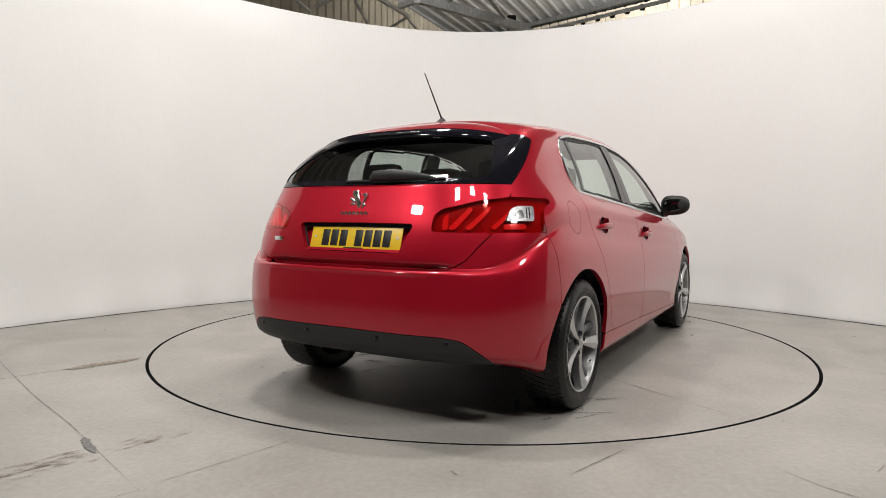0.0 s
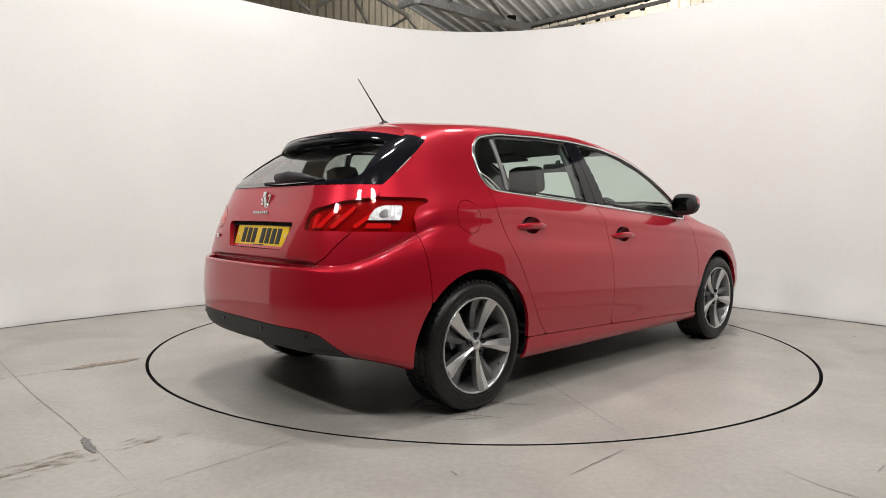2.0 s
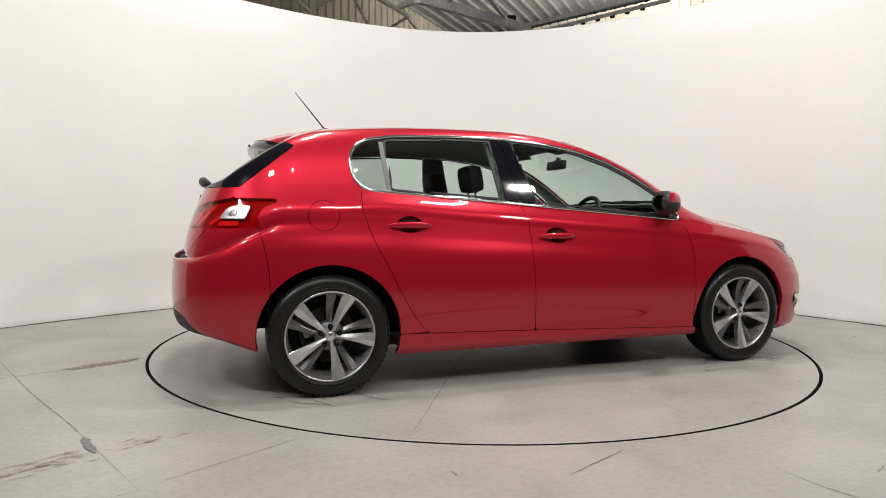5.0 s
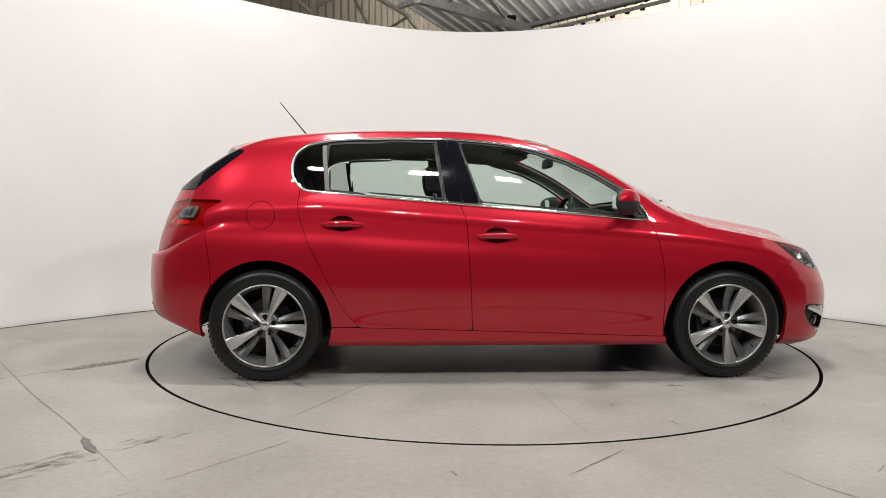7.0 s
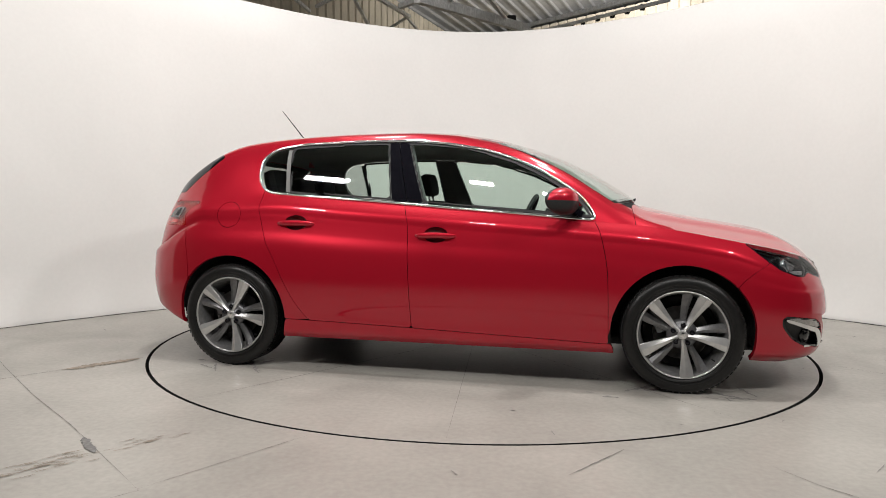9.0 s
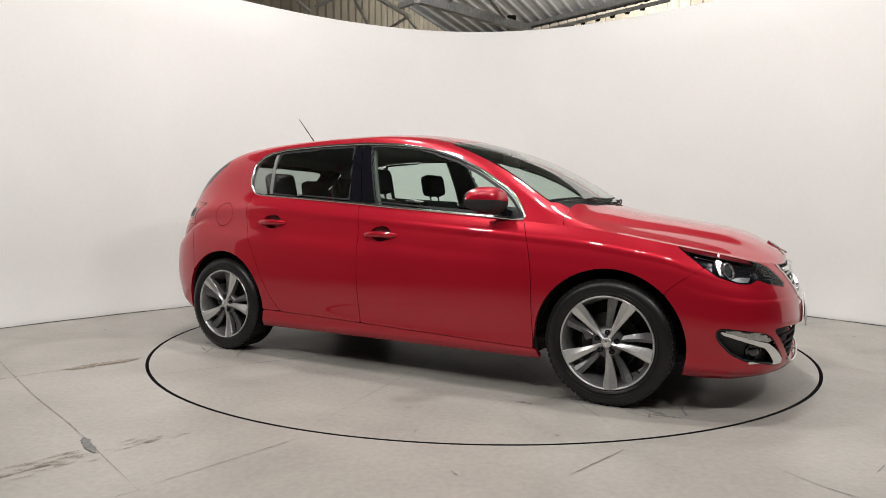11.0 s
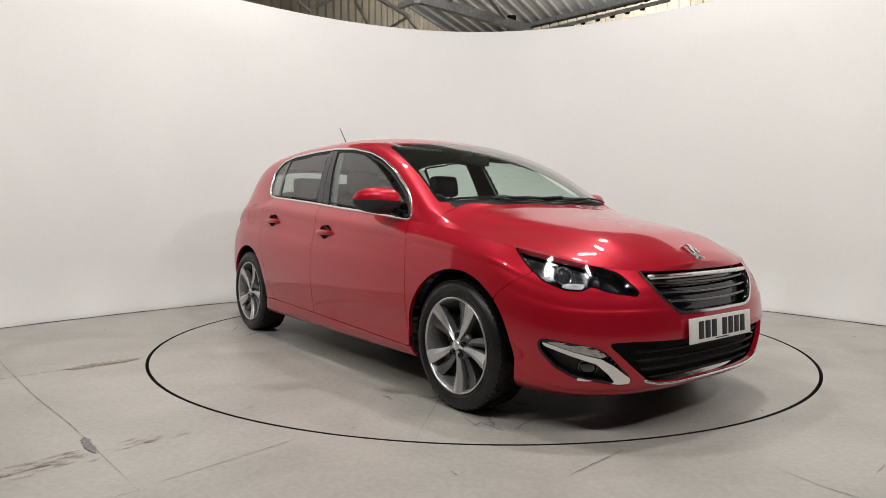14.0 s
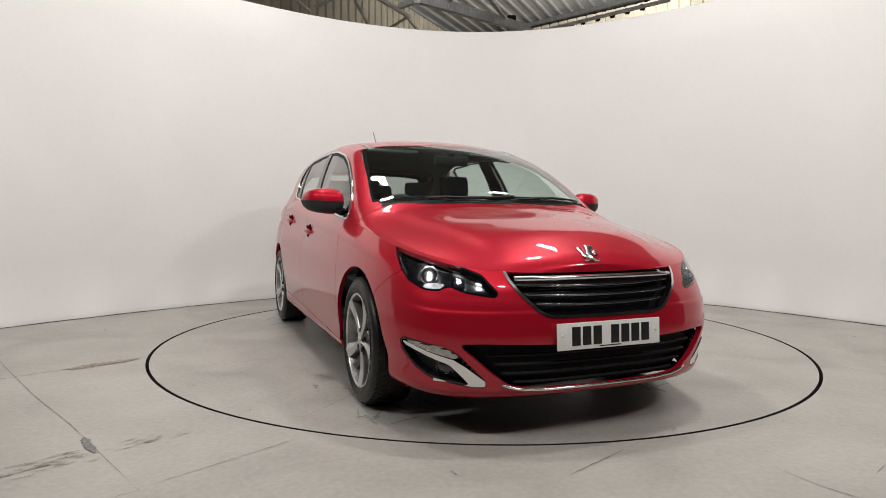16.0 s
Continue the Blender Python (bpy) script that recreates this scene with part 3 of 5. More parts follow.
BAND, TOP = Sheet(band_pts), Sheet(top_pts)
BAND.seam.reshape(band_pts.shape[:2])[:, -1] = True
TOP.seam.reshape(top_pts.shape[:2])[:, 0] = True

BX, BW, BZ = BAND.p[:, 0], -BAND.p[:, 1], BAND.p[:, 2]
TX, TW, TZ = TOP.p[:, 0], -TOP.p[:, 1], TOP.p[:, 2]
TROW = np.tile(np.arange(top_pts.shape[1]), top_pts.shape[0])
FRONT_Q, REAR_Q = BX - BW, -BX - BW
AXLES, ARCH_Z, ARCH_R = (-1.31, 1.31), 0.312, 0.364
GAP_W = 0.0017


def surf(x, z):
    """The place and outward direction on the right flank at x, z."""
    i = int(np.argmin((BX - x) ** 2 + (BZ - z) ** 2 + np.where(BW < 0.5, 9, 0)))
    return Vector(BAND.p[i]), Vector(BAND.n[i])


def either(*ds):
    return np.minimum.reduce(ds)


def both(*ds):
    return np.maximum.reduce(ds)


def lines(zs, xs):
    return smooth_curve(zs, xs)


# shut lines on the flank
rear_door_back = lines([0.28, 0.37, 0.50, 0.68, 0.77, 0.91, 0.97, 1.07], [-0.76, -0.85, -0.93, -1.02, -1.07, -1.12, -1.135, -1.13])
door_split = lines([0.25, 0.71, 0.87, 1.02], [-0.155, -0.18, -0.19, -0.235])
front_door_nose = lines([0.22, 0.60, 0.83, 0.92], [0.935, 0.925, 0.885, 0.845])
bumper_gap = lines([0.2, 0.53, 0.58, 0.64, 0.70, 0.80], [1.56, 1.56, 1.585, 1.655, 1.74, 1.78])
tail_gap = lines([0.2, 0.60, 0.75, 0.86, 1.2], [-1.60, -1.605, -1.625, -1.65, -1.68])
door_foot = lines([-1.2, -0.78, 0.95], [0.310, 0.302, 0.246])

arch = either(*[np.hypot(BX - a, BZ - ARCH_Z) - ARCH_R for a in AXLES])
HEAD = [(0.845, 0.79), (0.90, 0.81), (1.11, 0.77), (1.30, 0.73), (1.47, 0.69), (1.585, 0.618), (1.572, 0.598), (1.40, 0.617), (1.30, 0.640), (1.24, 0.620), (1.15, 0.622), (1.02, 0.655), (0.92, 0.72)]
TAIL = [(1.575, 0.862), (1.55, 0.93), (1.50, 0.958), (1.30, 0.993), (1.08, 1.012), (0.80, 1.008), (0.775, 0.995), (0.85, 0.965), (0.87, 0.91), (0.845, 0.858)]
GRILLE = [(-0.10, 0.80), (0.436, 0.80), (0.436, 0.680), (0.40, 0.615), (0.315, 0.530), (0.26, 0.514), (-0.10, 0.510)]
INTAKE = [(-0.10, 0.394), (0.54, 0.416), (0.640, 0.412), (0.52, 0.30), (0.43, 0.232), (0.31, 0.212), (-0.10, 0.204)]
FOG = [(0.985, 0.405), (1.02, 0.422), (1.30, 0.398), (1.38, 0.375), (1.535, 0.262), (1.53, 0.238), (1.48, 0.232), (1.20, 0.262), (1.09, 0.30), (1.0, 0.365)]
TAILGATE = [(-0.2, 0.700), (0.50, 0.702), (0.575, 0.740), (0.66, 0.86), (0.70, 1.2), (-0.2, 1.2)]
RECESS = [(-0.2, 0.765), (0.265, 0.768), (0.325, 0.893), (-0.2, 0.897)]
VALANCE = [(-0.2, 0.432), (0.50, 0.428), (0.585, 0.415), (0.66, 0.345), (0.70, 0.24), (0.70, 0.05), (-0.2, 0.05)]

head = both(inside_dist(rounded(HEAD, 0.02), FRONT_Q, BZ), 1.45 - BX)
tail = both(inside_dist(rounded(TAIL, 0.02), REAR_Q, BZ), 1.3 + BX)
grille = both(inside_dist(rounded(GRILLE, 0.03), BW, BZ), 1.7 - BX)
intake = both(inside_dist(rounded(INTAKE, 0.03), BW, BZ), 1.7 - BX)
fog = both(inside_dist(rounded(FOG, 0.03), FRONT_Q, BZ), 1.5 - BX)
tailgate = both(inside_dist(rounded(TAILGATE, 0.02), BW, BZ), 1.6 + BX)
recess = both(inside_dist(rounded(RECESS, 0.008), BW, BZ), 1.6 + BX)
valance = both(inside_dist(rounded(VALANCE, 0.03), BW, BZ), 1.7 + BX)

door_rear = both(rear_door_back(BZ) - BX, BX - door_split(BZ), door_foot(BX) - BZ)
door_front = both(door_split(BZ) - BX, BX - front_door_nose(BZ), door_foot(BX) - BZ)
sill = both(BZ - door_foot(BX), np.abs(BX) - 1.30, -arch)
fender = both(front_door_nose(BZ) - BX, BX - bumper_gap(BZ), -arch, -head, np.where(BZ < 0.25, 0.95 - BX, -1))
quarter = both(BX - rear_door_back(BZ), either(tail_gap(BZ) - BX, 0.95 - BZ), -arch, -tail, -tailgate, np.where(BZ < 0.30, BX + 1.0, -1))
front_bumper = both(bumper_gap(BZ) - BX, -head, -grille, -intake, -fog, -arch)
rear_bumper = both(BX - tail_gap(BZ), BZ - 0.90, -tail, -tailgate + 0.001, -valance, -arch)

# outlines of the glass
DLO = [(-1.175, 1.27), (-1.180, 1.18), (-1.165, 1.12), (-1.11, 1.062), (-0.99, 1.050), (-0.59, 1.022), (-0.28, 0.999), (0.04, 0.972), (0.36, 0.948), (0.69, 0.921), (0.85, 0.907), (0.855, 0.935),
       (0.79, 1.03), (0.72, 1.085), (0.57, 1.178), (0.40, 1.258), (0.23, 1.312), (0.0, 1.353), (-0.27, 1.374), (-0.59, 1.376), (-0.92, 1.364), (-1.10, 1.335)]
dlo = both(inside_dist(rounded(DLO, 0.05), TX, TZ), (TROW - 31.5) * 0.05)
WIND = [(0.345, -0.2), (0.335, 0.30), (0.285, 0.535), (0.31, 0.575), (0.55, 0.628), (0.93, 0.700), (0.965, 0.69), (1.05, 0.50), (1.10, 0.25), (1.12, -0.2)]
wind = both(inside_dist(rounded(WIND, 0.03), TX, TW), 28.5 - TROW)
BACK = [(-1.462, 1.290), (-1.60, 1.362), (-2.2, 1.362), (-2.2, 1.068), (-1.738, 1.068)]
back = both(inside_dist(BACK, TX, TZ), TX + 1.40)
bonnet_rear = lines([0.0, 0.4, 0.62, 0.74, 0.9], [1.165, 1.12, 1.055, 1.06, 1.08])
bonnet = both(bonnet_rear(TW) - TX, 1.0 - TX, (1.6 - TROW) * 0.004)
cowl = both(0.80 - TX, TX - bonnet_rear(TW), -wind, TW - 0.655, 0.9 - TX)
roof = both(TW - 0.52 - 0.02 * TX, TX - 0.22, -1.40 - TX, 40 - TROW - 10)
b_front = lines([0.9, 1.0, 1.35, 1.5], [-0.08, -0.115, -0.232, -0.28])
b_back = lines([0.9, 1.0, 1.35, 1.5], [-0.285, -0.30, -0.352, -0.375])
q_bar = lines([0.9, 1.04, 1.33, 1.5], [-0.965, -0.975, -1.003, -1.01])


def half_of(name, sheet, d, mat, parent, gap=GAP_W, **kw):
    """A panel on the right side and its twin on the left."""
    return [sheet.cut(d + gap, name, mat, parent, mirror=m, **kw) for m in (False, True)]


def whole(name, sheet, d, mat, parent, gap=GAP_W, lip=0.012, lift=0.0, label=""):
    """A panel across the middle of the car, both halves in one mesh."""
    a, b = (sheet.cut(d + gap, name, mat, parent, mirror=m, lip=0, lift=lift) for m in (False, True))
    bm = bmesh.new()
    bm.from_mesh(a.data)
    bm.from_mesh(b.data)
    for ob in (a, b):
        bpy.data.objects.remove(ob)
    bmesh.ops.remove_doubles(bm, verts=[v for v in bm.verts if abs(v.co.y) < 0.003], dist=0.0015)
    if lip:
        bm.normal_update()
        rim = [e for e in bm.edges if e.is_boundary]
        made = bmesh.ops.extrude_edge_only(bm, edges=rim)["geom"]
        for v in made:
            if isinstance(v, bmesh.types.BMVert):
                old = [e.other_vert(v) for e in v.link_edges if e.other_vert(v) not in made]
                n = old[0].normal if old else Vector((0, 0, 1))
                v.co -= n * lip
    me = bpy.data.meshes.new(name)
    bm.to_mesh(me)
    bm.free()
    me.materials.append(mat)
    me.shade_smooth()
    me.set_sharp_from_angle(angle=radians(50))
    return put(name, me, parent, None, label)


def weld(a, b):
    """Joins panel b into panel a along their common edge."""
    bm = bmesh.new()
    bm.from_mesh(a.data)
    bm.from_mesh(b.data)
    bmesh.ops.remove_doubles(bm, verts=bm.verts, dist=0.00015)
    bm.to_mesh(a.data)
    bm.free()
    a.data.shade_smooth()
    a.data.set_sharp_from_angle(angle=radians(50))
    bpy.data.objects.remove(b)


def offset_half(sheet, d, depth, name, mat, parent, mirror):
    return sheet.cut(d, name, mat, parent, lip=0, lift=-depth, mirror=mirror)


def build_wheel():
    """A wheel whose face looks along -y, round its hub."""
    wheel = new("wheel")
    R, W = 0.314, 0.112
    prof = [(0.222, -0.088), (0.232, -0.100), (0.250, -0.107), (0.272, -0.111), (0.290, -0.106), (0.302, -0.096), (0.309, -0.084), (0.310, 0.084), (0.302, 0.096), (0.272, 0.110), (0.225, 0.092)]
    v, f = lathe(prof, 72)
    tyre = put("tyre", mesh_of("tyre", v, f, RUBBER), wheel)
    bm = bmesh.new()
    for k in range(64):
        a = 2 * math.pi * k / 64
        rot = Matrix.Rotation(-a, 4, "Y")
        for y, sy, da in ((-0.079, 0.022, 0), (-0.047, 0.030, 0.5), (0.0, 0.046, 0.25), (0.047, 0.030, 0.75), (0.079, 0.022, 0.3)):
            r2 = Matrix.Rotation(-(a + da * 2 * math.pi / 64), 4, "Y")
            sk = Matrix.Rotation(radians(14 if y < 0 else -14), 4, "X")
            bmesh.ops.create_cube(bm, size=1, matrix=r2 @ Matrix.Translation((0.3062, y, 0)) @ sk @ Matrix.Diagonal((0.011, sy, 0.0225, 1)))
    tagged(part("tread", bm, RUBBER, wheel, smooth=False), kind="stuff")
    # two raised rings on the sidewall
    for r in (0.262, 0.247):
        v, f = lathe([(r - 0.002, -0.1085), (r, -0.1120), (r + 0.002, -0.1085)], 72)
        put("sidewall_ring", mesh_of("sidewall_ring", v, f, RUBBER), wheel)
    # rim
    v, f = lathe([(0.232, -0.100), (0.2305, -0.106), (0.226, -0.1065), (0.2225, -0.103), (0.221, -0.098)], 72)
    rim = put("rim_edge", mesh_of("rim_edge", v, f, ALLOY), wheel, None, "bright machined rim edge")
    v, f = lathe([(0.2215, -0.100), (0.216, -0.085), (0.205, -0.030), (0.196, 0.05), (0.20, 0.09)], 72)
    put("barrel", mesh_of("barrel", v, f, BARREL), wheel, None, "dark grey inner rim")

    def spoke_mesh(r0, r1, a0, a1, w0, w1, y0, y1, bend, thick):
        """A tapered bar from near the hub to the rim in the wheel's plane."""
        verts, faces = [], []
        n = 9
        for i in range(n):
            t = i / (n - 1)
            r, a = r0 + (r1 - r0) * t, a0 + (a1 - a0) * t
            w = w0 + (w1 - w0) * t ** 1.3
            if t > 0.9:
                w *= 0.90
            y = y0 + (y1 - y0) * t + bend * math.sin(math.pi * t)
            c = np.array([r * math.cos(a), r * math.sin(a)])
            s = np.array([-math.sin(a), math.cos(a)])
            for off, dy in ((-0.5, 0.0), (-0.44, -0.003), (-0.06, -0.010), (0.46, -0.001), (0.5, 0.003), (0.36, thick), (-0.36, thick)):
                q = c + s * w * off
                verts.append((q[0], y + dy, q[1]))
        for i in range(n - 1):
            for j in range(7):
                a, b = i * 7 + j, i * 7 + (j + 1) % 7
                faces.append((a, b, b + 7, a + 7))
        faces += [tuple(range(6, -1, -1)), tuple(range((n - 1) * 7, n * 7))]
        return verts, faces

    for k in range(5):
        a = radians(-79 + 72 * k)
        v, f = spoke_mesh(0.026, 0.223, a + 0.03, a - 0.01, 0.020, 0.078, -0.088, -0.102, 0.010, 0.040)
        put("spoke", mesh_of("spoke", v, f, ALLOY, False), wheel)
        v, f = spoke_mesh(0.066, 0.219, a + 0.46, a + 0.385, 0.030, 0.058, -0.064, -0.080, 0.012, 0.04)
        put("twin_spoke", mesh_of("twin_spoke", v, f, ALLOY_MID, False), wheel, None, "grey spoke")
    v, f = lathe([(0.0, -0.094), (0.022, -0.094), (0.028, -0.091), (0.030, -0.084), (0.062, -0.078), (0.078, -0.068), (0.076, -0.03)], 40)
    hub = put("hub", mesh_of("hub", v, f, ALLOY_DARK), wheel)
    v, f = lathe([(0.0, -0.0985), (0.020, -0.0985), (0.025, -0.096), (0.0265, -0.090)], 32)
    cap = put("hub_cap", mesh_of("hub_cap", v, f, ALLOY), wheel, None, "round silver hub cap with a plain emblem")
    bm = bmesh.new()
    box(bm, 0.0, -0.0990, 0.0, 0.016, 0.002, 0.024, Matrix.Rotation(0.4, 4, "Y"), 0.0008)
    part("emblem", bm, CHROME, wheel)
    # bolts stand proud in black, which paints the shade of their holes
    for k in range(5):
        a = radians(-54 + 72 * k)
        v, f = lathe([(0.0, -0.080), (0.0075, -0.080), (0.0085, -0.076), (0.0105, -0.077), (0.0125, -0.082), (0.0130, -0.070)], 16)
        put("wheel_bolt", mesh_of("wheel_bolt", v, f, GLOSS_BLACK), wheel, pose(0.050 * math.cos(a), -0.012, 0.050 * math.sin(a)), "raised black wheel bolt, painted for the dark of its hole")
    v, f = lathe([(0.05, -0.012), (0.140, -0.012), (0.142, -0.018), (0.142, 0.0), (0.05, 0.0)], 48)
    put("brake_disc", mesh_of("brake_disc", v, f, BRAKE), wheel)
    bm = bmesh.new()
    box(bm, -0.115, -0.012, 0.055, 0.07, 0.06, 0.13, Matrix.Rotation(radians(-25), 4, "Y"), 0.012)
    part("brake_caliper", bm, ALLOY_DARK, wheel)
    v, f = lathe([(0.0, 0.02), (0.19, 0.02)], 32)
    put("backing_plate", mesh_of("backing_plate", v, f, DARK), wheel)
    v, f = tube([(0.17, -0.085, -0.12), (0.155, -0.092, -0.112)], 0.004, 6)
    put("valve", mesh_of("valve", v, f, GLOSS_BLACK), wheel)
    return wheel


def hang(wheel, m, turn):
    wheel.parent = car
    wheel.matrix_basis = m @ Matrix.Rotation(turn, 4, "Y")
    return wheel


def door_handle(x, z, door, mirror):
    """A grip over a dark cup, set in the flank at x, z."""
    p, n = surf(x, z)
    s = -1 if mirror else 1
    m = Matrix.Translation((x, p.y * s, z)) @ Matrix.Rotation(math.asin(max(-1, min(1, n.z))) * s, 4, "X")
    if mirror:
        m = m @ Matrix.Rotation(math.pi, 4, "Z")
    n1, n2 = 25, 12
    verts, faces = [], []
    for i in range(n1):
        t = -1 + 2 * i / (n1 - 1)
        w, h = 0.122 * t, 0.0165 * (1 - abs(t) ** 3.0) ** 0.5 + 0.001
        out = -0.034 * (1 - abs(t) ** 3) ** 0.7 - 0.001
        for k in range(n2):
            a = 2 * math.pi * k / n2
            verts.append((w, out * 0.62 + 0.014 * math.sin(a) * (1 - abs(t) ** 4), h * math.cos(a) - 0.008 * t * t + 0.002))
    for i in range(n1 - 1):
        for k in range(n2):
            faces.append((i * n2 + k, i * n2 + (k + 1) % n2, (i + 1) * n2 + (k + 1) % n2, (i + 1) * n2 + k))
    faces += [tuple(range(n2)), tuple(range((n1 - 1) * n2, n1 * n2))[::-1]]
    handle = put("door_handle", mesh_of("door_handle", verts, faces, PAINT), door, m)
    verts, faces = [(0, -0.0015, 0)], []
    rings = 5
    for r in range(1, rings + 1):
        for k in range(28):
            a = 2 * math.pi * k / 28
            q = r / rings
            verts.append((0.068 * q * math.cos(a), 0.022 * (1 - q * q) - 0.0035, 0.043 * q * math.sin(a)))
    for k in range(28):
        faces.append((0, 1 + k, 1 + (k + 1) % 28))
        for r in range(rings - 1):
            a = 1 + r * 28
            faces.append((a + k, a + 28 + k, a + 28 + (k + 1) % 28, a + (k + 1) % 28))
    verts = [(x_, y_ if i else 0.0185, z_) for i, (x_, y_, z_) in enumerate(verts)]
    put("handle_cup", mesh_of("handle_cup", verts, faces, HANDLE_CUP), door, m, "hand recess behind the grip, its red darkened for the shade inside")


ALLOY_MID = material("satin_grey_alloy", (0.17, 0.17, 0.173), rough=0.34, metal=0.8, grain=0.12, grain_scale=70, stain=0.15, stain_scale=12)
BARREL = material("grey_painted_barrel", (0.27, 0.27, 0.27), rough=0.4, metal=0.6, grain=0.15, grain_scale=50, stain=0.2, stain_scale=9)
BRAKE = material("dark_brake_iron", (0.10, 0.095, 0.09), rough=0.45, metal=0.8, grain=0.2, grain_scale=40)
# body red with the cup's shade put into the colour
HANDLE_CUP = material("deep_red_shadowed_cup", (0.10, 0.003, 0.008), rough=0.3, coat=0.6)


def build_mirror(door, s):
    """A door mirror: painted cap, black base and foot, mirror glass towards the tail."""
    verts, faces = [], []
    n, k = 22, 24
    for i in range(n + 1):
        u = -1 + 2 * i / n
        grow = (1 - abs(u) ** 3.2) ** 0.5
        for j in range(k):
            a = 2 * math.pi * j / k
            c, d = math.cos(a), math.sin(a)
            x = 0.085 * abs(c) ** 0.75 * (1 if c > 0 else -0.55) * grow
            z = 0.072 * abs(d) ** 0.8 * (1 if d > 0 else -1) * grow * (1 - 0.13 * u) + 0.004 * u
            verts.append((x - 0.055 * (u + 0.1) * abs(u + 0.1) - 0.01, -0.114 * u, z))
    for i in range(n):
        for j in range(k):
            faces.append((i * k + j, i * k + (j + 1) % k, (i + 1) * k + (j + 1) % k, (i + 1) * k + j))
    verts = np.array(verts)
    def capped(f):
        a = 2 * math.pi * (f[0] % k + 0.5) / k
        return math.sin(a) > 0.02 and math.cos(a) > -0.12

    up = [f for f in faces if capped(f)]
    low = [f for f in faces if not capped(f)]
    base = (0.69, -0.902 * s, 1.008)
    m = Matrix.Translation(base) @ Matrix.Diagonal((1, s, 1, 1))

    def baked(fs, scale=1.0):
        vv = [m @ Vector(v * scale) for v in verts]
        return vv, [f if s > 0 else f[::-1] for f in fs]

    mirror = put("door_mirror", mesh_of("door_mirror", *baked(up), PAINT), car, None, "red mirror cap over a black base")
    put("mirror_base", mesh_of("mirror_base", *baked(low), PLASTIC), mirror)
    rim = [(0.080 * math.copysign(abs(math.cos(a)) ** 0.6, math.cos(a)), 0.046 * math.copysign(abs(math.sin(a)) ** 0.7, math.sin(a))) for a in np.linspace(0, 2 * math.pi, 28, endpoint=False)]
    gv = [m @ Vector((-0.060 + 0.10 * y_, y_, z_)) for y_, z_ in rim]
    put("mirror_glass", mesh_of("mirror_glass", gv, [tuple(range(28))], MIRROR, False), mirror)
    bm = bmesh.new()
    beam(bm, m @ Vector((0.02, 0.06, -0.035)), (0.775, -0.80 * s, 0.938), 0.055, 0.032)
    part("mirror_foot", bm, GLOSS_BLACK, mirror)


def side_glass_at(x, z):
    """The place on the right window flank at x, z."""
    d = (TX - x) ** 2 + (TZ - z) ** 2 + np.where(TROW > 31, 1, 0)
    near = np.argsort(d)[:6]
    w = 1 / (d[near] + 2e-5)
    return (x, float((TOP.p[near, 1] * w).sum() / w.sum()) + 0.001, z)


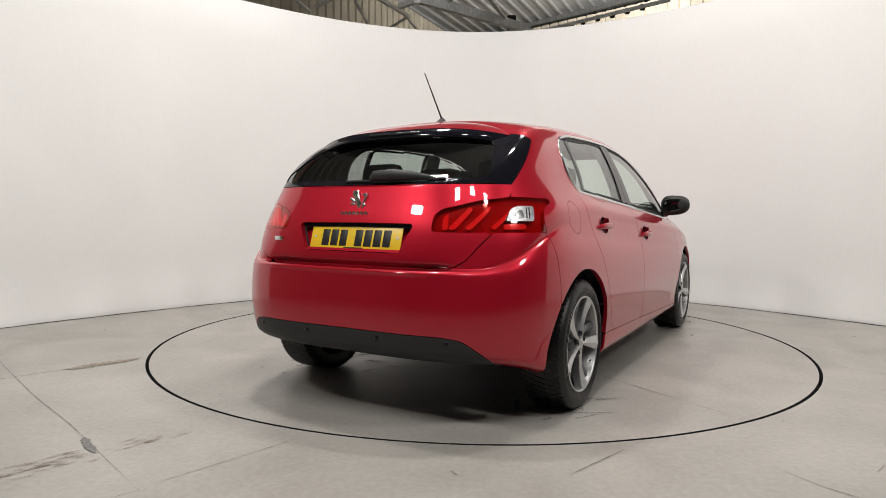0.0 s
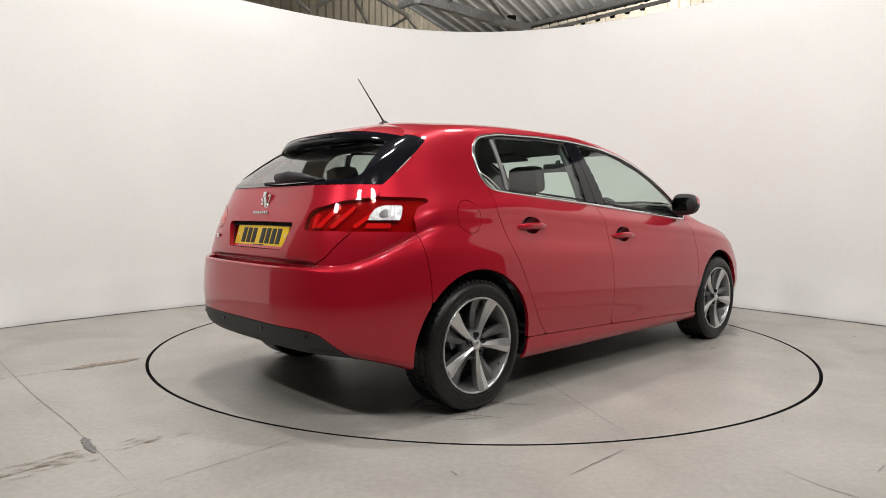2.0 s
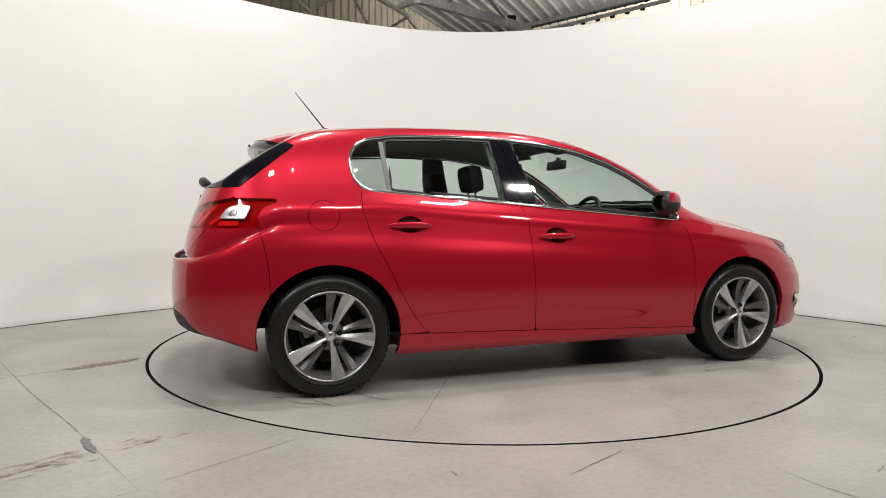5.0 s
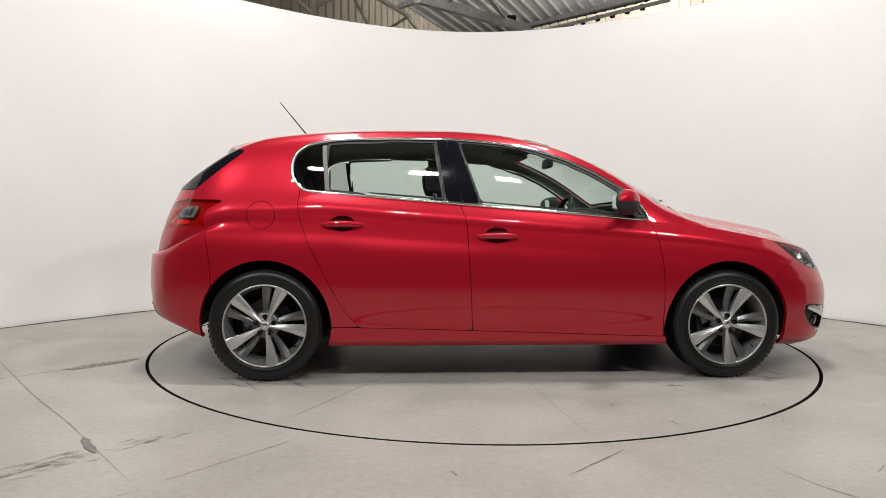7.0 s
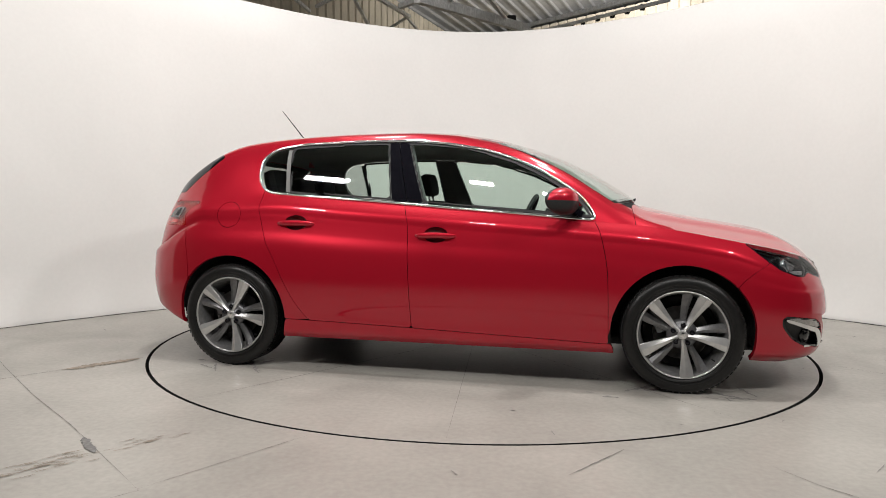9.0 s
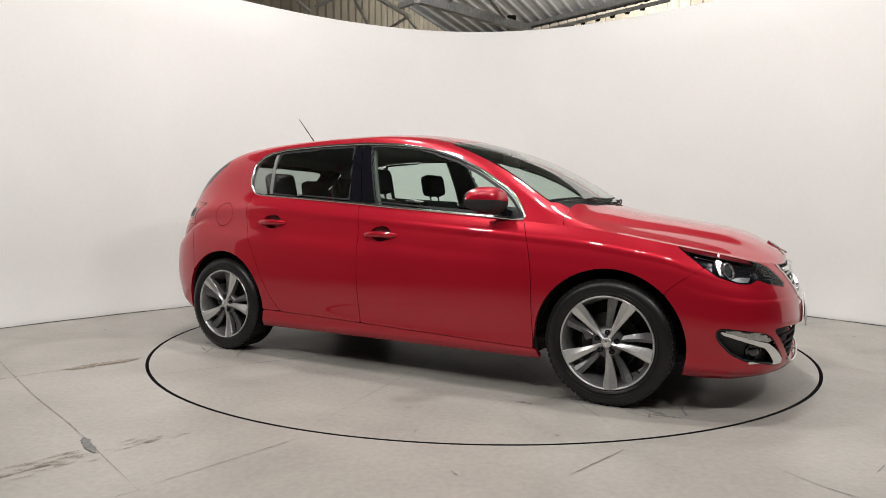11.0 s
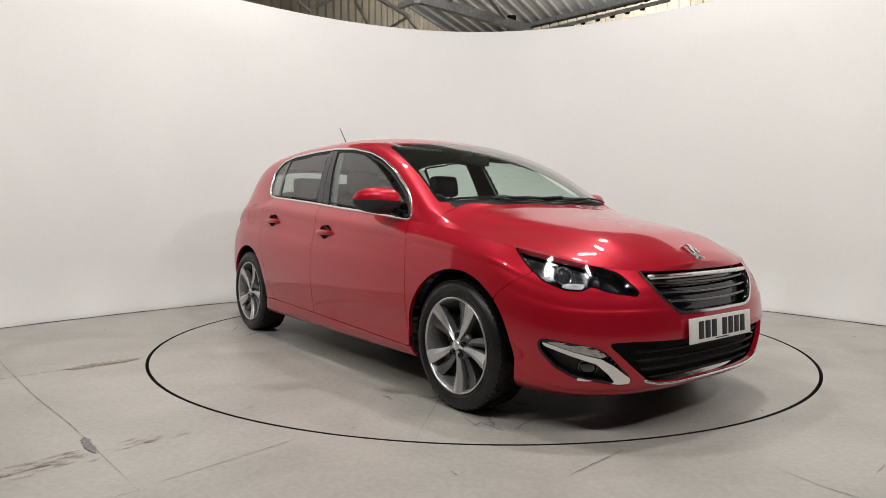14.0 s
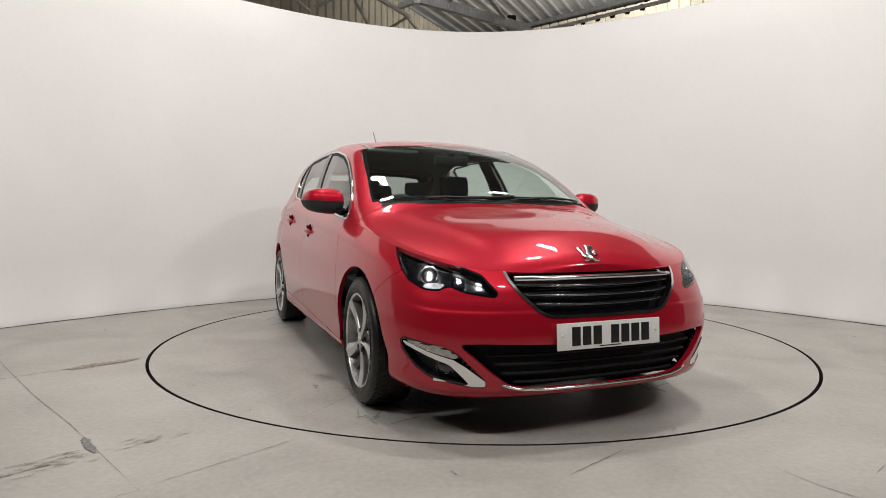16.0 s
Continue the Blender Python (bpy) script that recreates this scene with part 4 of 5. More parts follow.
def build_body():
    inner = either(-arch + 0.0)
    for mir in (False, True):
        offset_half(BAND, both(inner, -recess - 0.012, -grille, -intake, -fog, -head, -tail), 0.022, "inner_body", DARK, car, mir)
    # flank panels
    whole_doors = {}
    for mir in (False, True):
        s = -1 if mir else 1
        for key, d, hx, hz in (("rear", door_rear, -0.885, 0.880), ("front", door_front, -0.020, 0.818)):
            p, n = surf(hx, hz)
            cup = np.hypot((BX - hx) / 0.068, (BZ - hz) / 0.043) * 0.05 - 0.05
            door = BAND.cut(both(d, -cup) + GAP_W, "door", PAINT, car, mirror=mir, label="red " + key + " door with a body-coloured handle")
            whole_doors[key, mir] = door
            door_handle(hx, hz, door, mir)
        BAND.cut(sill + GAP_W, "sill", PAINT, car, mirror=mir)
        BAND.cut(fender + GAP_W, "front_wing", PAINT, car, mirror=mir, lip=0.02)
        flap = np.hypot(BX + 1.335, BZ - 0.925) - 0.078
        qp = BAND.cut(both(quarter, -flap if not mir else quarter) + GAP_W, "side_panel", PAINT, car, mirror=mir, lip=0.02)
        if not mir:
            BAND.cut(flap + 0.0012, "fuel_flap", PAINT, qp, lip=0.006)
        build_mirror(whole_doors["front", mir], s)
        # glass of the side
        ring = [side_glass_at(x, z) for x, z in rounded(DLO, 0.05, 6)]
        ring = [q for k, q in enumerate(ring) if (Vector(q) - Vector(ring[k - 1])).length > 0.004]
        v, f = tube([(x, y * s, z) for x, y, z in ring], 0.0085, 8, True)
        put("window_trim", mesh_of("window_trim", v, f, CHROME), car, None, "bright chrome strip round the side windows")
        glass_d = dlo + 0.012
        rear_pane = both(glass_d, TX - b_back(TZ), q_bar(TZ) + 0.012 - TX)
        TOP.cut(both(glass_d, TX - q_bar(TZ) + 0.012), "quarter_window", GLASS_DARK, car, lip=0.003, lift=-0.006, mirror=mir)
        TOP.cut(rear_pane + 0.010, "window", GLASS, whole_doors["rear", mir], lip=0.003, lift=-0.006, mirror=mir)
        TOP.cut(both(glass_d, b_front(TZ) - TX) + 0.010, "window", GLASS, whole_doors["front", mir], lip=0.003, lift=-0.006, mirror=mir)
        TOP.cut(both(glass_d, b_front(TZ) - TX, -(both(glass_d, b_front(TZ) - TX) + 0.014)), "window_seal", PLASTIC, whole_doors["front", mir], lip=0.008, lift=-0.003, mirror=mir)
        TOP.cut(both(rear_pane, -(rear_pane + 0.014)), "window_seal", PLASTIC, whole_doors["rear", mir], lip=0.008, lift=-0.003, mirror=mir)
        TOP.cut(np.abs(TX - q_bar(TZ)) + np.where(glass_d < 0, 0, 1) - 0.012, "quarter_bar", TRIM_GREY, whole_doors["rear", mir], lip=0.008, lift=0.0, mirror=mir)
        mid = 0.5 * (b_front(TZ) + b_back(TZ))
        TOP.cut(both(glass_d, b_back(TZ) - TX, TX - mid + 0.002), "b_pillar_cover", GLOSS_BLACK, whole_doors["rear", mir], lip=0.01, mirror=mir, label="gloss black pillar cover")
        TOP.cut(both(glass_d, mid + 0.002 - TX, TX - b_front(TZ)), "b_pillar_cover", GLOSS_BLACK, whole_doors["front", mir], lip=0.01, mirror=mir, label="gloss black pillar cover")
        frame_top = TOP.cut(both(-dlo, -wind, -back, -bonnet, -cowl, -roof) + GAP_W, "side_frame", PAINT, car, lip=0.02, mirror=mir)
        weld(qp, frame_top)
    # panels across the car
    whole("bonnet", TOP, bonnet, PAINT, car)
    whole("roof", TOP, roof, PAINT, car, gap=0.0008)
    whole("windscreen", TOP, wind, GLASS, car, lip=0.004)
    whole("windscreen_band", TOP, both(wind, -(wind + 0.030)), GLOSS_BLACK, car, gap=0.004, lip=0, lift=-0.004)
    whole("cowl", TOP, cowl, SLAT, car, lift=-0.014)
    gate = whole("tailgate", BAND, both(tailgate, -recess, -tail), PAINT, car)
    pane = back + 0.0
    clear = both(inside_dist(rounded([(-0.2, 1.095), (0.56, 1.095), (0.60, 1.12), (0.52, 1.27), (0.46, 1.292), (-0.2, 1.30)], 0.03), TW, TZ), TX + 1.50)
    whole("rear_window", TOP, clear, GLASS_DARK, gate, lip=0.003, gap=-0.006, lift=-0.004)
    whole("rear_window_surround", TOP, both(pane, -clear), GLOSS_BLACK, gate, lip=0.008, label="gloss black glass edge")
    rb = whole("rear_bumper", BAND, rear_bumper, PAINT, car, lip=0.02)
    whole("valance", BAND, valance, PLASTIC, rb, lip=0.03, label="black plastic lower edge of the bumper")
    fb = whole("front_bumper", BAND, front_bumper, PAINT, car, lip=0.022)
    return whole_doors, gate, rb, fb


def on_band(q_of, z, limit):
    """The band's place for a front or rear diagonal coordinate and a height."""
    q, sgn = q_of
    qq = FRONT_Q if sgn > 0 else REAR_Q
    i = int(np.argmin((qq - q) ** 2 + (BZ - z) ** 2 + np.where(BX * sgn < limit, 9, 0)))
    return Vector(BAND.p[i]), Vector(BAND.n[i])


def nose_at(y, z):
    """The front face's place at a distance y from the middle and a height."""
    i = int(np.argmin((BW - abs(y)) ** 2 + (BZ - z) ** 2 + np.where(BX < 1.5, 9, 0)))
    p = Vector(BAND.p[i])
    return Vector((p.x, y, z))


def tail_at(y, z):
    i = int(np.argmin((BW - abs(y)) ** 2 + (BZ - z) ** 2 + np.where(BX > -1.5, 9, 0)))
    p = Vector(BAND.p[i])
    return Vector((p.x, y, z))


def build_front(fb):
    grille_part = whole("grille", BAND, grille, GLOSS_BLACK, car, lip=0.0, lift=-0.045, gap=-0.02)
    whole("grille_frame", BAND, both(grille - 0.001, -(grille + 0.011)), CHROME, grille_part, lip=0.03, lift=0.004, gap=0.0, label="chrome grille frame")
    for z, half, r in ((0.637, 0.395, 0.0070), (0.598, 0.365, 0.0070), (0.560, 0.320, 0.0070)):
        pts = [nose_at(y, z + 0.02 * (y / half) ** 2 * 0.5) - Vector((0.022, 0, 0)) for y in np.linspace(-half, half, 33)]
        v, f = tube(pts, r, 8)
        put("grille_bar", mesh_of("grille_bar", v, f, GRILLE_BAR), grille_part)
    pts = [nose_at(y, 0.672) + Vector((0.0, 0, 0)) for y in np.linspace(-0.40, 0.40, 33)]
    v, f = tube(pts, 0.012, 8)
    put("grille_top_bar", mesh_of("grille_top_bar", v, f, CHROME), grille_part, None, "broad chrome top bar")
    inlet = whole("air_intake", BAND, intake, SLAT, car, lip=0.0, lift=-0.06, gap=-0.02)
    for z, half in ((0.365, 0.52), (0.325, 0.49), (0.285, 0.46), (0.247, 0.41)):
        v, f = tube([nose_at(y, z) - Vector((0.035, 0, 0)) for y in np.linspace(-half, half, 33)], 0.007, 6)
        put("intake_slat", mesh_of("intake_slat", v, f, SLAT), inlet)
    pts = [nose_at(y, 0.217 + 0.05 * max(0, abs(y) - 0.28) ** 1.0 + 1.7 * max(0, abs(y) - 0.36) ** 2) + Vector((0.002, 0, 0)) for y in np.linspace(-0.47, 0.47, 41)]
    v, f = tube(pts, 0.0065, 8)
    put("intake_trim", mesh_of("intake_trim", v, f, CHROME), inlet, None, "thin chrome strip along the lower edge")
    for mir in (False, True):
        s = -1 if mir else 1

        def side(p):
            return Vector((p.x, p.y * s, p.z))

        bezel = BAND.cut(fog - 0.004, "fog_bezel", PLASTIC, car, lip=0, lift=-0.040, mirror=mir)
        BAND.cut(both(fog, -(fog + 0.010)), "bezel_edge", GLOSS_BLACK, bezel, lip=0.04, lift=-0.002, mirror=mir)
        lamp_zone = inside_dist(rounded([(1.01, 0.416), (1.30, 0.397), (1.40, 0.362), (1.36, 0.350), (1.20, 0.372), (1.06, 0.398)], 0.012), FRONT_Q, BZ)
        BAND.cut(both(lamp_zone, 1.5 - BX), "indicator", INDICATOR, bezel, lip=0.03, lift=-0.003, mirror=mir, label="clear ribbed indicator lens")
        chrome_zone = inside_dist(rounded([(1.005, 0.410), (1.20, 0.372), (1.36, 0.346), (1.43, 0.317), (1.53, 0.260), (1.527, 0.238), (1.46, 0.236), (1.22, 0.264), (1.22, 0.250), (1.44, 0.244), (1.40, 0.280), (1.33, 0.325), (1.20, 0.352), (1.03, 0.390)], 0.005), FRONT_Q, BZ)
        BAND.cut(both(chrome_zone, 1.5 - BX), "fog_trim", CHROME, bezel, lip=0.02, lift=0.001, mirror=mir, label="hooked chrome trim")
        p, n = on_band((1.285, 1), 0.296, 1.5)
        c = side(p - n * 0.03)
        d = side(n)
        q = d.to_track_quat("-Y", "Z").to_matrix().to_4x4()
        v, f = lathe([(0.0, -0.012), (0.022, -0.010), (0.034, -0.003), (0.037, 0.004), (0.040, 0.0), (0.042, 0.012)], 28)
        put("fog_lamp", mesh_of("fog_lamp", v, f, SMOKED), bezel, Matrix.Translation(c) @ q)
        # headlamp
        bowl = BAND.cut(head - 0.004, "headlamp", SMOKED, car, lip=0, lift=-0.045, mirror=mir, label="dark headlamp with a projector and bright strips under a clear cover")
        BAND.cut(head + 0.001, "cover", LENS, bowl, lip=0.0, lift=0.001, mirror=mir)
        BAND.cut(both(head, -(head + 0.007)), "headlamp_edge", GLOSS_BLACK, bowl, lip=0.045, lift=-0.001, mirror=mir)
        for q0, z0, r in ((1.135, 0.690, 0.040), (1.335, 0.668, 0.028)):
            p, n = on_band((q0, 1), z0, 1.5)
            c, d = side(p - n * 0.034), side((n + Vector((0.9, 0, 0))).normalized())
            q = d.to_track_quat("-Y", "Z").to_matrix().to_4x4()
            v, f = lathe([(0.0, -0.016), (r * 0.45, -0.014), (r * 0.72, -0.004), (r * 0.76, 0.0)], 28)
            proj = put("projector", mesh_of("projector", v, f, LENS_BALL), bowl, Matrix.Translation(c) @ q)
            v, f = lathe([(r * 0.76, 0.0), (r * 0.80, -0.008), (r, -0.012), (r * 1.04, -0.006), (r * 1.04, 0.02)], 28)
            put("projector_ring", mesh_of("projector_ring", v, f, CHROME if r > 0.03 else GLOSS_BLACK), bowl, Matrix.Translation(c) @ q)
        zone = inside_dist(rounded([(1.115, 0.628), (1.235, 0.628), (1.27, 0.652), (1.19, 0.655), (1.135, 0.650)], 0.008), FRONT_Q, BZ)
        BAND.cut(both(zone, 1.5 - BX), "daylight_lamp", REFLECTOR, bowl, lip=0.02, lift=-0.012, mirror=mir, label="bright daytime lamp segment")
        zone = inside_dist(rounded([(1.055, 0.668), (1.10, 0.660), (1.105, 0.735), (1.06, 0.735)], 0.008), FRONT_Q, BZ)
        BAND.cut(both(zone, 1.5 - BX), "reflector", GRILLE_BAR, bowl, lip=0.02, lift=-0.022, mirror=mir, label="silvered reflector")
        for a, b in (((0.89, 0.775), (1.45, 0.680)), ((0.93, 0.745), (1.30, 0.695))):
            pts = []
            for t in np.linspace(0, 1, 15):
                p, n = on_band((a[0] + (b[0] - a[0]) * t, 1), a[1] + (b[1] - a[1]) * t, 1.4)
                pts.append(side(p - n * 0.014))
            v, f = tube(pts, 0.0028, 6)
            put("light_strip", mesh_of("light_strip", v, f, GRILLE_BAR), bowl)
        pts = []
        for qz in ((0.875, 0.77), (0.92, 0.725), (1.01, 0.665), (1.08, 0.638), (1.16, 0.630)):
            p, n = on_band((qz[0], 1), qz[1], 1.4)
            pts.append(side(p - n * 0.012))
        v, f = tube(pts, 0.004, 6)
        put("light_strip", mesh_of("light_strip", v, f, GRILLE_BAR), bowl)


SLAT = material("satin_black", (0.005, 0.005, 0.006), rough=0.6, spec=0.25)
INDICATOR = material("ribbed_clear_lens", (0.38, 0.37, 0.36), rough=0.15, metal=0.8, coat=1.0, grain=0.3, grain_scale=70, bump=0.8, bump_scale=120)
GRILLE_BAR = material("dark_chrome", (0.16, 0.16, 0.165), rough=0.16, metal=1.0)
LENS_BALL = material("projector_glass", (0.05, 0.055, 0.06), rough=0.03, coat=1.0, spec=1.0)


def build_rear(gate, rb):
    for mir in (False, True):
        s = -1 if mir else 1
        split = 1.275 + (0.86 - BZ) * -0.55
        lamp_ob = BAND.cut(tail - 0.003, "tail_lamp", LENS_DEEP, car, lip=0.0, lift=-0.02, mirror=mir, label="red tail lamp with three slanted claw strips and a clear section")
        BAND.cut(both(tail, REAR_Q - split + 0.002) + 0.001, "outer_lens", LENS_RED_CLEAR, lamp_ob, lip=0.02, lift=0.001, mirror=mir)
        BAND.cut(both(tail, split + 0.002 - REAR_Q) + 0.001, "inner_lens", LENS_RED_CLEAR, lamp_ob, lip=0.02, lift=0.001, mirror=mir)
        # three slanted claws
        for q0, lean in ((1.470, -0.11), (1.380, -0.13), (1.235, -0.15)):
            zone = inside_dist(rounded([(q0 + 0.024, 0.874), (q0 - 0.020, 0.874), (q0 + lean - 0.040, 0.968), (q0 + lean - 0.012, 0.972)], 0.01), REAR_Q, BZ)
            BAND.cut(both(zone, tail + 0.008), "claw_light", LENS_GLOW, lamp_ob, lip=0.014, lift=-0.006, mirror=mir, label="slanted bright red light strip")
        zone = inside_dist(rounded([(1.150, 0.908), (1.10, 0.960), (1.05, 0.972), (0.935, 0.972), (0.945, 0.908)], 0.012), REAR_Q, BZ)
        BAND.cut(both(zone, tail + 0.006), "clear_section", REFLECTOR, lamp_ob, lip=0.014, lift=0.0035, mirror=mir, label="clear reversing and indicator section")
        zone = inside_dist(rounded([(1.52, 0.872), (1.505, 0.925), (1.47, 0.945), (1.49, 0.872)], 0.01), REAR_Q, BZ)
        BAND.cut(both(zone, tail + 0.006), "reflector", LENS_GLOW, lamp_ob, lip=0.014, lift=-0.008, mirror=mir)
        zone = inside_dist(rounded([(1.085, 0.920), (1.065, 0.948), (1.03, 0.956), (1.012, 0.920)], 0.008), REAR_Q, BZ)
        BAND.cut(zone, "bulb_bowl", GRILLE_BAR, lamp_ob, lip=0.006, lift=0.0065, mirror=mir, label="dark bulb bowl")
        for q0 in (1.000, 0.978):
            zone = inside_dist([(q0 + 0.004, 0.914), (q0 - 0.004, 0.914), (q0 - 0.009, 0.966), (q0 - 0.001, 0.966)], REAR_Q, BZ)
            BAND.cut(zone, "lens_rib", GRILLE_BAR, lamp_ob, lip=0.006, lift=0.0065, mirror=mir)
        zone = inside_dist(rounded([(1.165, 0.876), (1.150, 0.900), (1.00, 0.900), (1.00, 0.876)], 0.006), REAR_Q, BZ)
        BAND.cut(both(zone, tail + 0.008), "fog_strip", LENS_GLOW, lamp_ob, lip=0.014, lift=-0.010, mirror=mir)
    # number plate recess
    bm = bmesh.new()
    ring = []
    for y, z in [(-0.265, 0.768), (0.265, 0.768), (0.325, 0.893), (-0.325, 0.893)]:
        ring.append(bm.verts.new(tail_at(y, z) + Vector((0.004, 0, 0))))
    deep = [bm.verts.new(v.co + Vector((0.012 if v.co.z < 0.8 else 0.055, 0, 0))) for v in ring]
    for i in range(4):
        bm.faces.new((ring[i], ring[(i + 1) % 4], deep[(i + 1) % 4], deep[i]))
    bm.faces.new(deep)
    part("plate_recess", bm, PAINT, gate, smooth=False)
    bm = bmesh.new()
    box(bm, -1.955, 0, 0.899, 0.05, 0.63, 0.012, None, 0.004)
    part("latch_bar", bm, GLOSS_BLACK, gate, "dark grip bar over the plate")
    # wiper on the rear window
    v, f = tube([(-1.900, -0.03, 1.096), (-1.918, -0.07, 1.108), (-1.920, -0.17, 1.113), (-1.905, -0.28, 1.106), (-1.880, -0.37, 1.096)], [0.010, 0.025, 0.026, 0.018, 0.006], 12)
    wiper = put("rear_wiper", mesh_of("rear_wiper", v, f, PLASTIC), gate, None, "black rear wiper with a moulded cover")
    v, f = tube([(-1.893, 0.12, 1.088), (-1.903, -0.05, 1.088), (-1.893, -0.30, 1.090), (-1.880, -0.42, 1.094)], 0.006, 6)
    put("wiper_blade", mesh_of("wiper_blade", v, f, PLASTIC), wiper)
    # spoiler
    xs, ys = np.linspace(-1.40, -1.640, 12), np.linspace(-0.585, 0.585, 41)
    verts, faces = [], []
    z0 = float(roof_mid(-1.40))
    for k, x in enumerate(xs):
        t = k / 11
        for y in ys:
            a = abs(y) / 0.585
            verts.append((x + 0.12 * t * a ** 3, y, z0 + (1.352 - z0) * t - (0.105 - 0.055 * t) * a ** 3.2 + 0.008 * math.sin(math.pi * t)))
    n = len(ys)
    for i in range(11):
        for j in range(n - 1):
            faces.append((i * n + j, i * n + j + 1, (i + 1) * n + j + 1, (i + 1) * n + j))
    edge = verts[11 * n:]
    put("spoiler", mesh_of("spoiler", verts, faces, PAINT), gate)
    # gloss black lip and underside of the spoiler
    uv, uf = [], []
    for dx, dz in ((0.002, -0.001), (-0.012, -0.012), (-0.028, -0.032), (-0.026, -0.044), (0.020, -0.052), (0.10, -0.062)):
        uv += [(x + dx * (1 - 0.5 * (abs(y) / 0.585) ** 3), y, z + dz) for x, y, z in edge]
    for i in range(5):
        for j in range(n - 1):
            uf.append((i * n + j, i * n + j + 1, (i + 1) * n + j + 1, (i + 1) * n + j))
    put("spoiler_lip", mesh_of("spoiler_lip", uv, uf, GLOSS_BLACK), gate, None, "gloss black spoiler lip")
    bm = bmesh.new()
    box(bm, -1.666, 0, 1.330, 0.012, 0.30, 0.014, Matrix.Rotation(radians(-35), 4, "Y"), 0.004)
    part("high_brake_lamp", bm, SMOKED, gate, "dark high brake lamp")
    # chrome badges as plain shapes
    p = tail_at(0.0, 0.995)
    emblem(gate, p + Vector((-0.003, 0, 0)), 12)
    bm = bmesh.new()
    for k in range(7):
        box(bm, tail_at(0.0, 0.940).x - 0.003, 0.01 + 0.0225 * (k - 3), 0.940, 0.006, 0.016, 0.013, None, 0.0015)
    part("name_bar", bm, CHROME, gate)
    bm = bmesh.new()
    q = tail_at(0.46, 0.815)
    box(bm, q.x - 0.003, 0.46, 0.815, 0.006, 0.07, 0.020, Matrix.Rotation(radians(-14), 4, "Z"), 0.002)
    part("model_bar", bm, CHROME, gate)
    number_plate(car, "number_plate", PLATE_Y, Matrix.Translation((-1.979, 0, 0.8245)) @ Matrix.Rotation(radians(-90), 4, "Z") @ Matrix.Rotation(radians(-17), 4, "X"), "yellow number plate")
    # row of parking sensors
    for y in (-0.52, -0.2, 0.2, 0.52):
        p = tail_at(y, 0.40)
        v, f = lathe([(0.0, -0.004), (0.009, -0.004), (0.011, 0.004)], 16)
        put("parking_sensor", mesh_of("parking_sensor", v, f, GLOSS_BLACK), rb, Matrix.Translation(p) @ Matrix.Rotation(radians(-90), 4, "Z"))


LENS_RED_CLEAR = glass("red_clear_lens", (1.0, 0.42, 0.40), 0.95)


def emblem(parent, p, tilt):
    """A plain upright chrome badge of slanted bars, tilted with its panel."""
    bm = bmesh.new()
    bars = ((0.004, 0.002, 0.026, 0.060, -28), (0.020, 0.034, 0.034, 0.030, 0), (0.034, 0.004, 0.036, 0.012, 35), (0.030, -0.014, 0.030, 0.010, 15),
            (-0.004, -0.040, 0.013, 0.042, 14), (-0.026, -0.032, 0.013, 0.046, 40), (-0.034, 0.006, 0.010, 0.050, 20), (-0.030, 0.030, 0.024, 0.010, -20), (0.012, -0.058, 0.024, 0.010, 0), (-0.038, -0.054, 0.022, 0.010, 0))
    for y, z, w, h, a in bars:
        box(bm, 0, y, z, 0.010, w, h, Matrix.Rotation(radians(a), 4, "X"), 0.003)
    part("emblem", bm, CHROME, parent, "small chrome badge", m=Matrix.Translation(p) @ Matrix.Rotation(radians(tilt), 4, "Y"))


def number_plate(parent, name, mat, m, label):
    """A plate 520 by 111 mm that faces -y, its characters as plain bars."""
    bm = bmesh.new()
    box(bm, 0, 0, 0, 0.52, 0.006, 0.111, None, 0.0025)
    plate = part(name, bm, mat, parent, label + " with plain black bars", m=m)
    x = -0.190
    for k in range(7):
        if k == 3:
            x += 0.036
        bm = bmesh.new()
        w = 0.014 if k == 99 else 0.041
        box(bm, x + w / 2, -0.0036, 0.0, w, 0.002, 0.077, None, 0.0006)
        part("character_bar", bm, PRINT, plate)
        x += 0.0525
    for x in (-0.235, 0.238):
        v, f = lathe([(0.0, -0.0055), (0.006, -0.0045), (0.007, -0.002)], 14)
        put("screw_cap", mesh_of("screw_cap", v, f, PLATE_W), plate, pose(x, 0, 0.004))
    bm = bmesh.new()
    box(bm, 0.0, -0.0036, -0.0465, 0.11, 0.001, 0.004)
    part("maker_bar", bm, PRINT, plate)


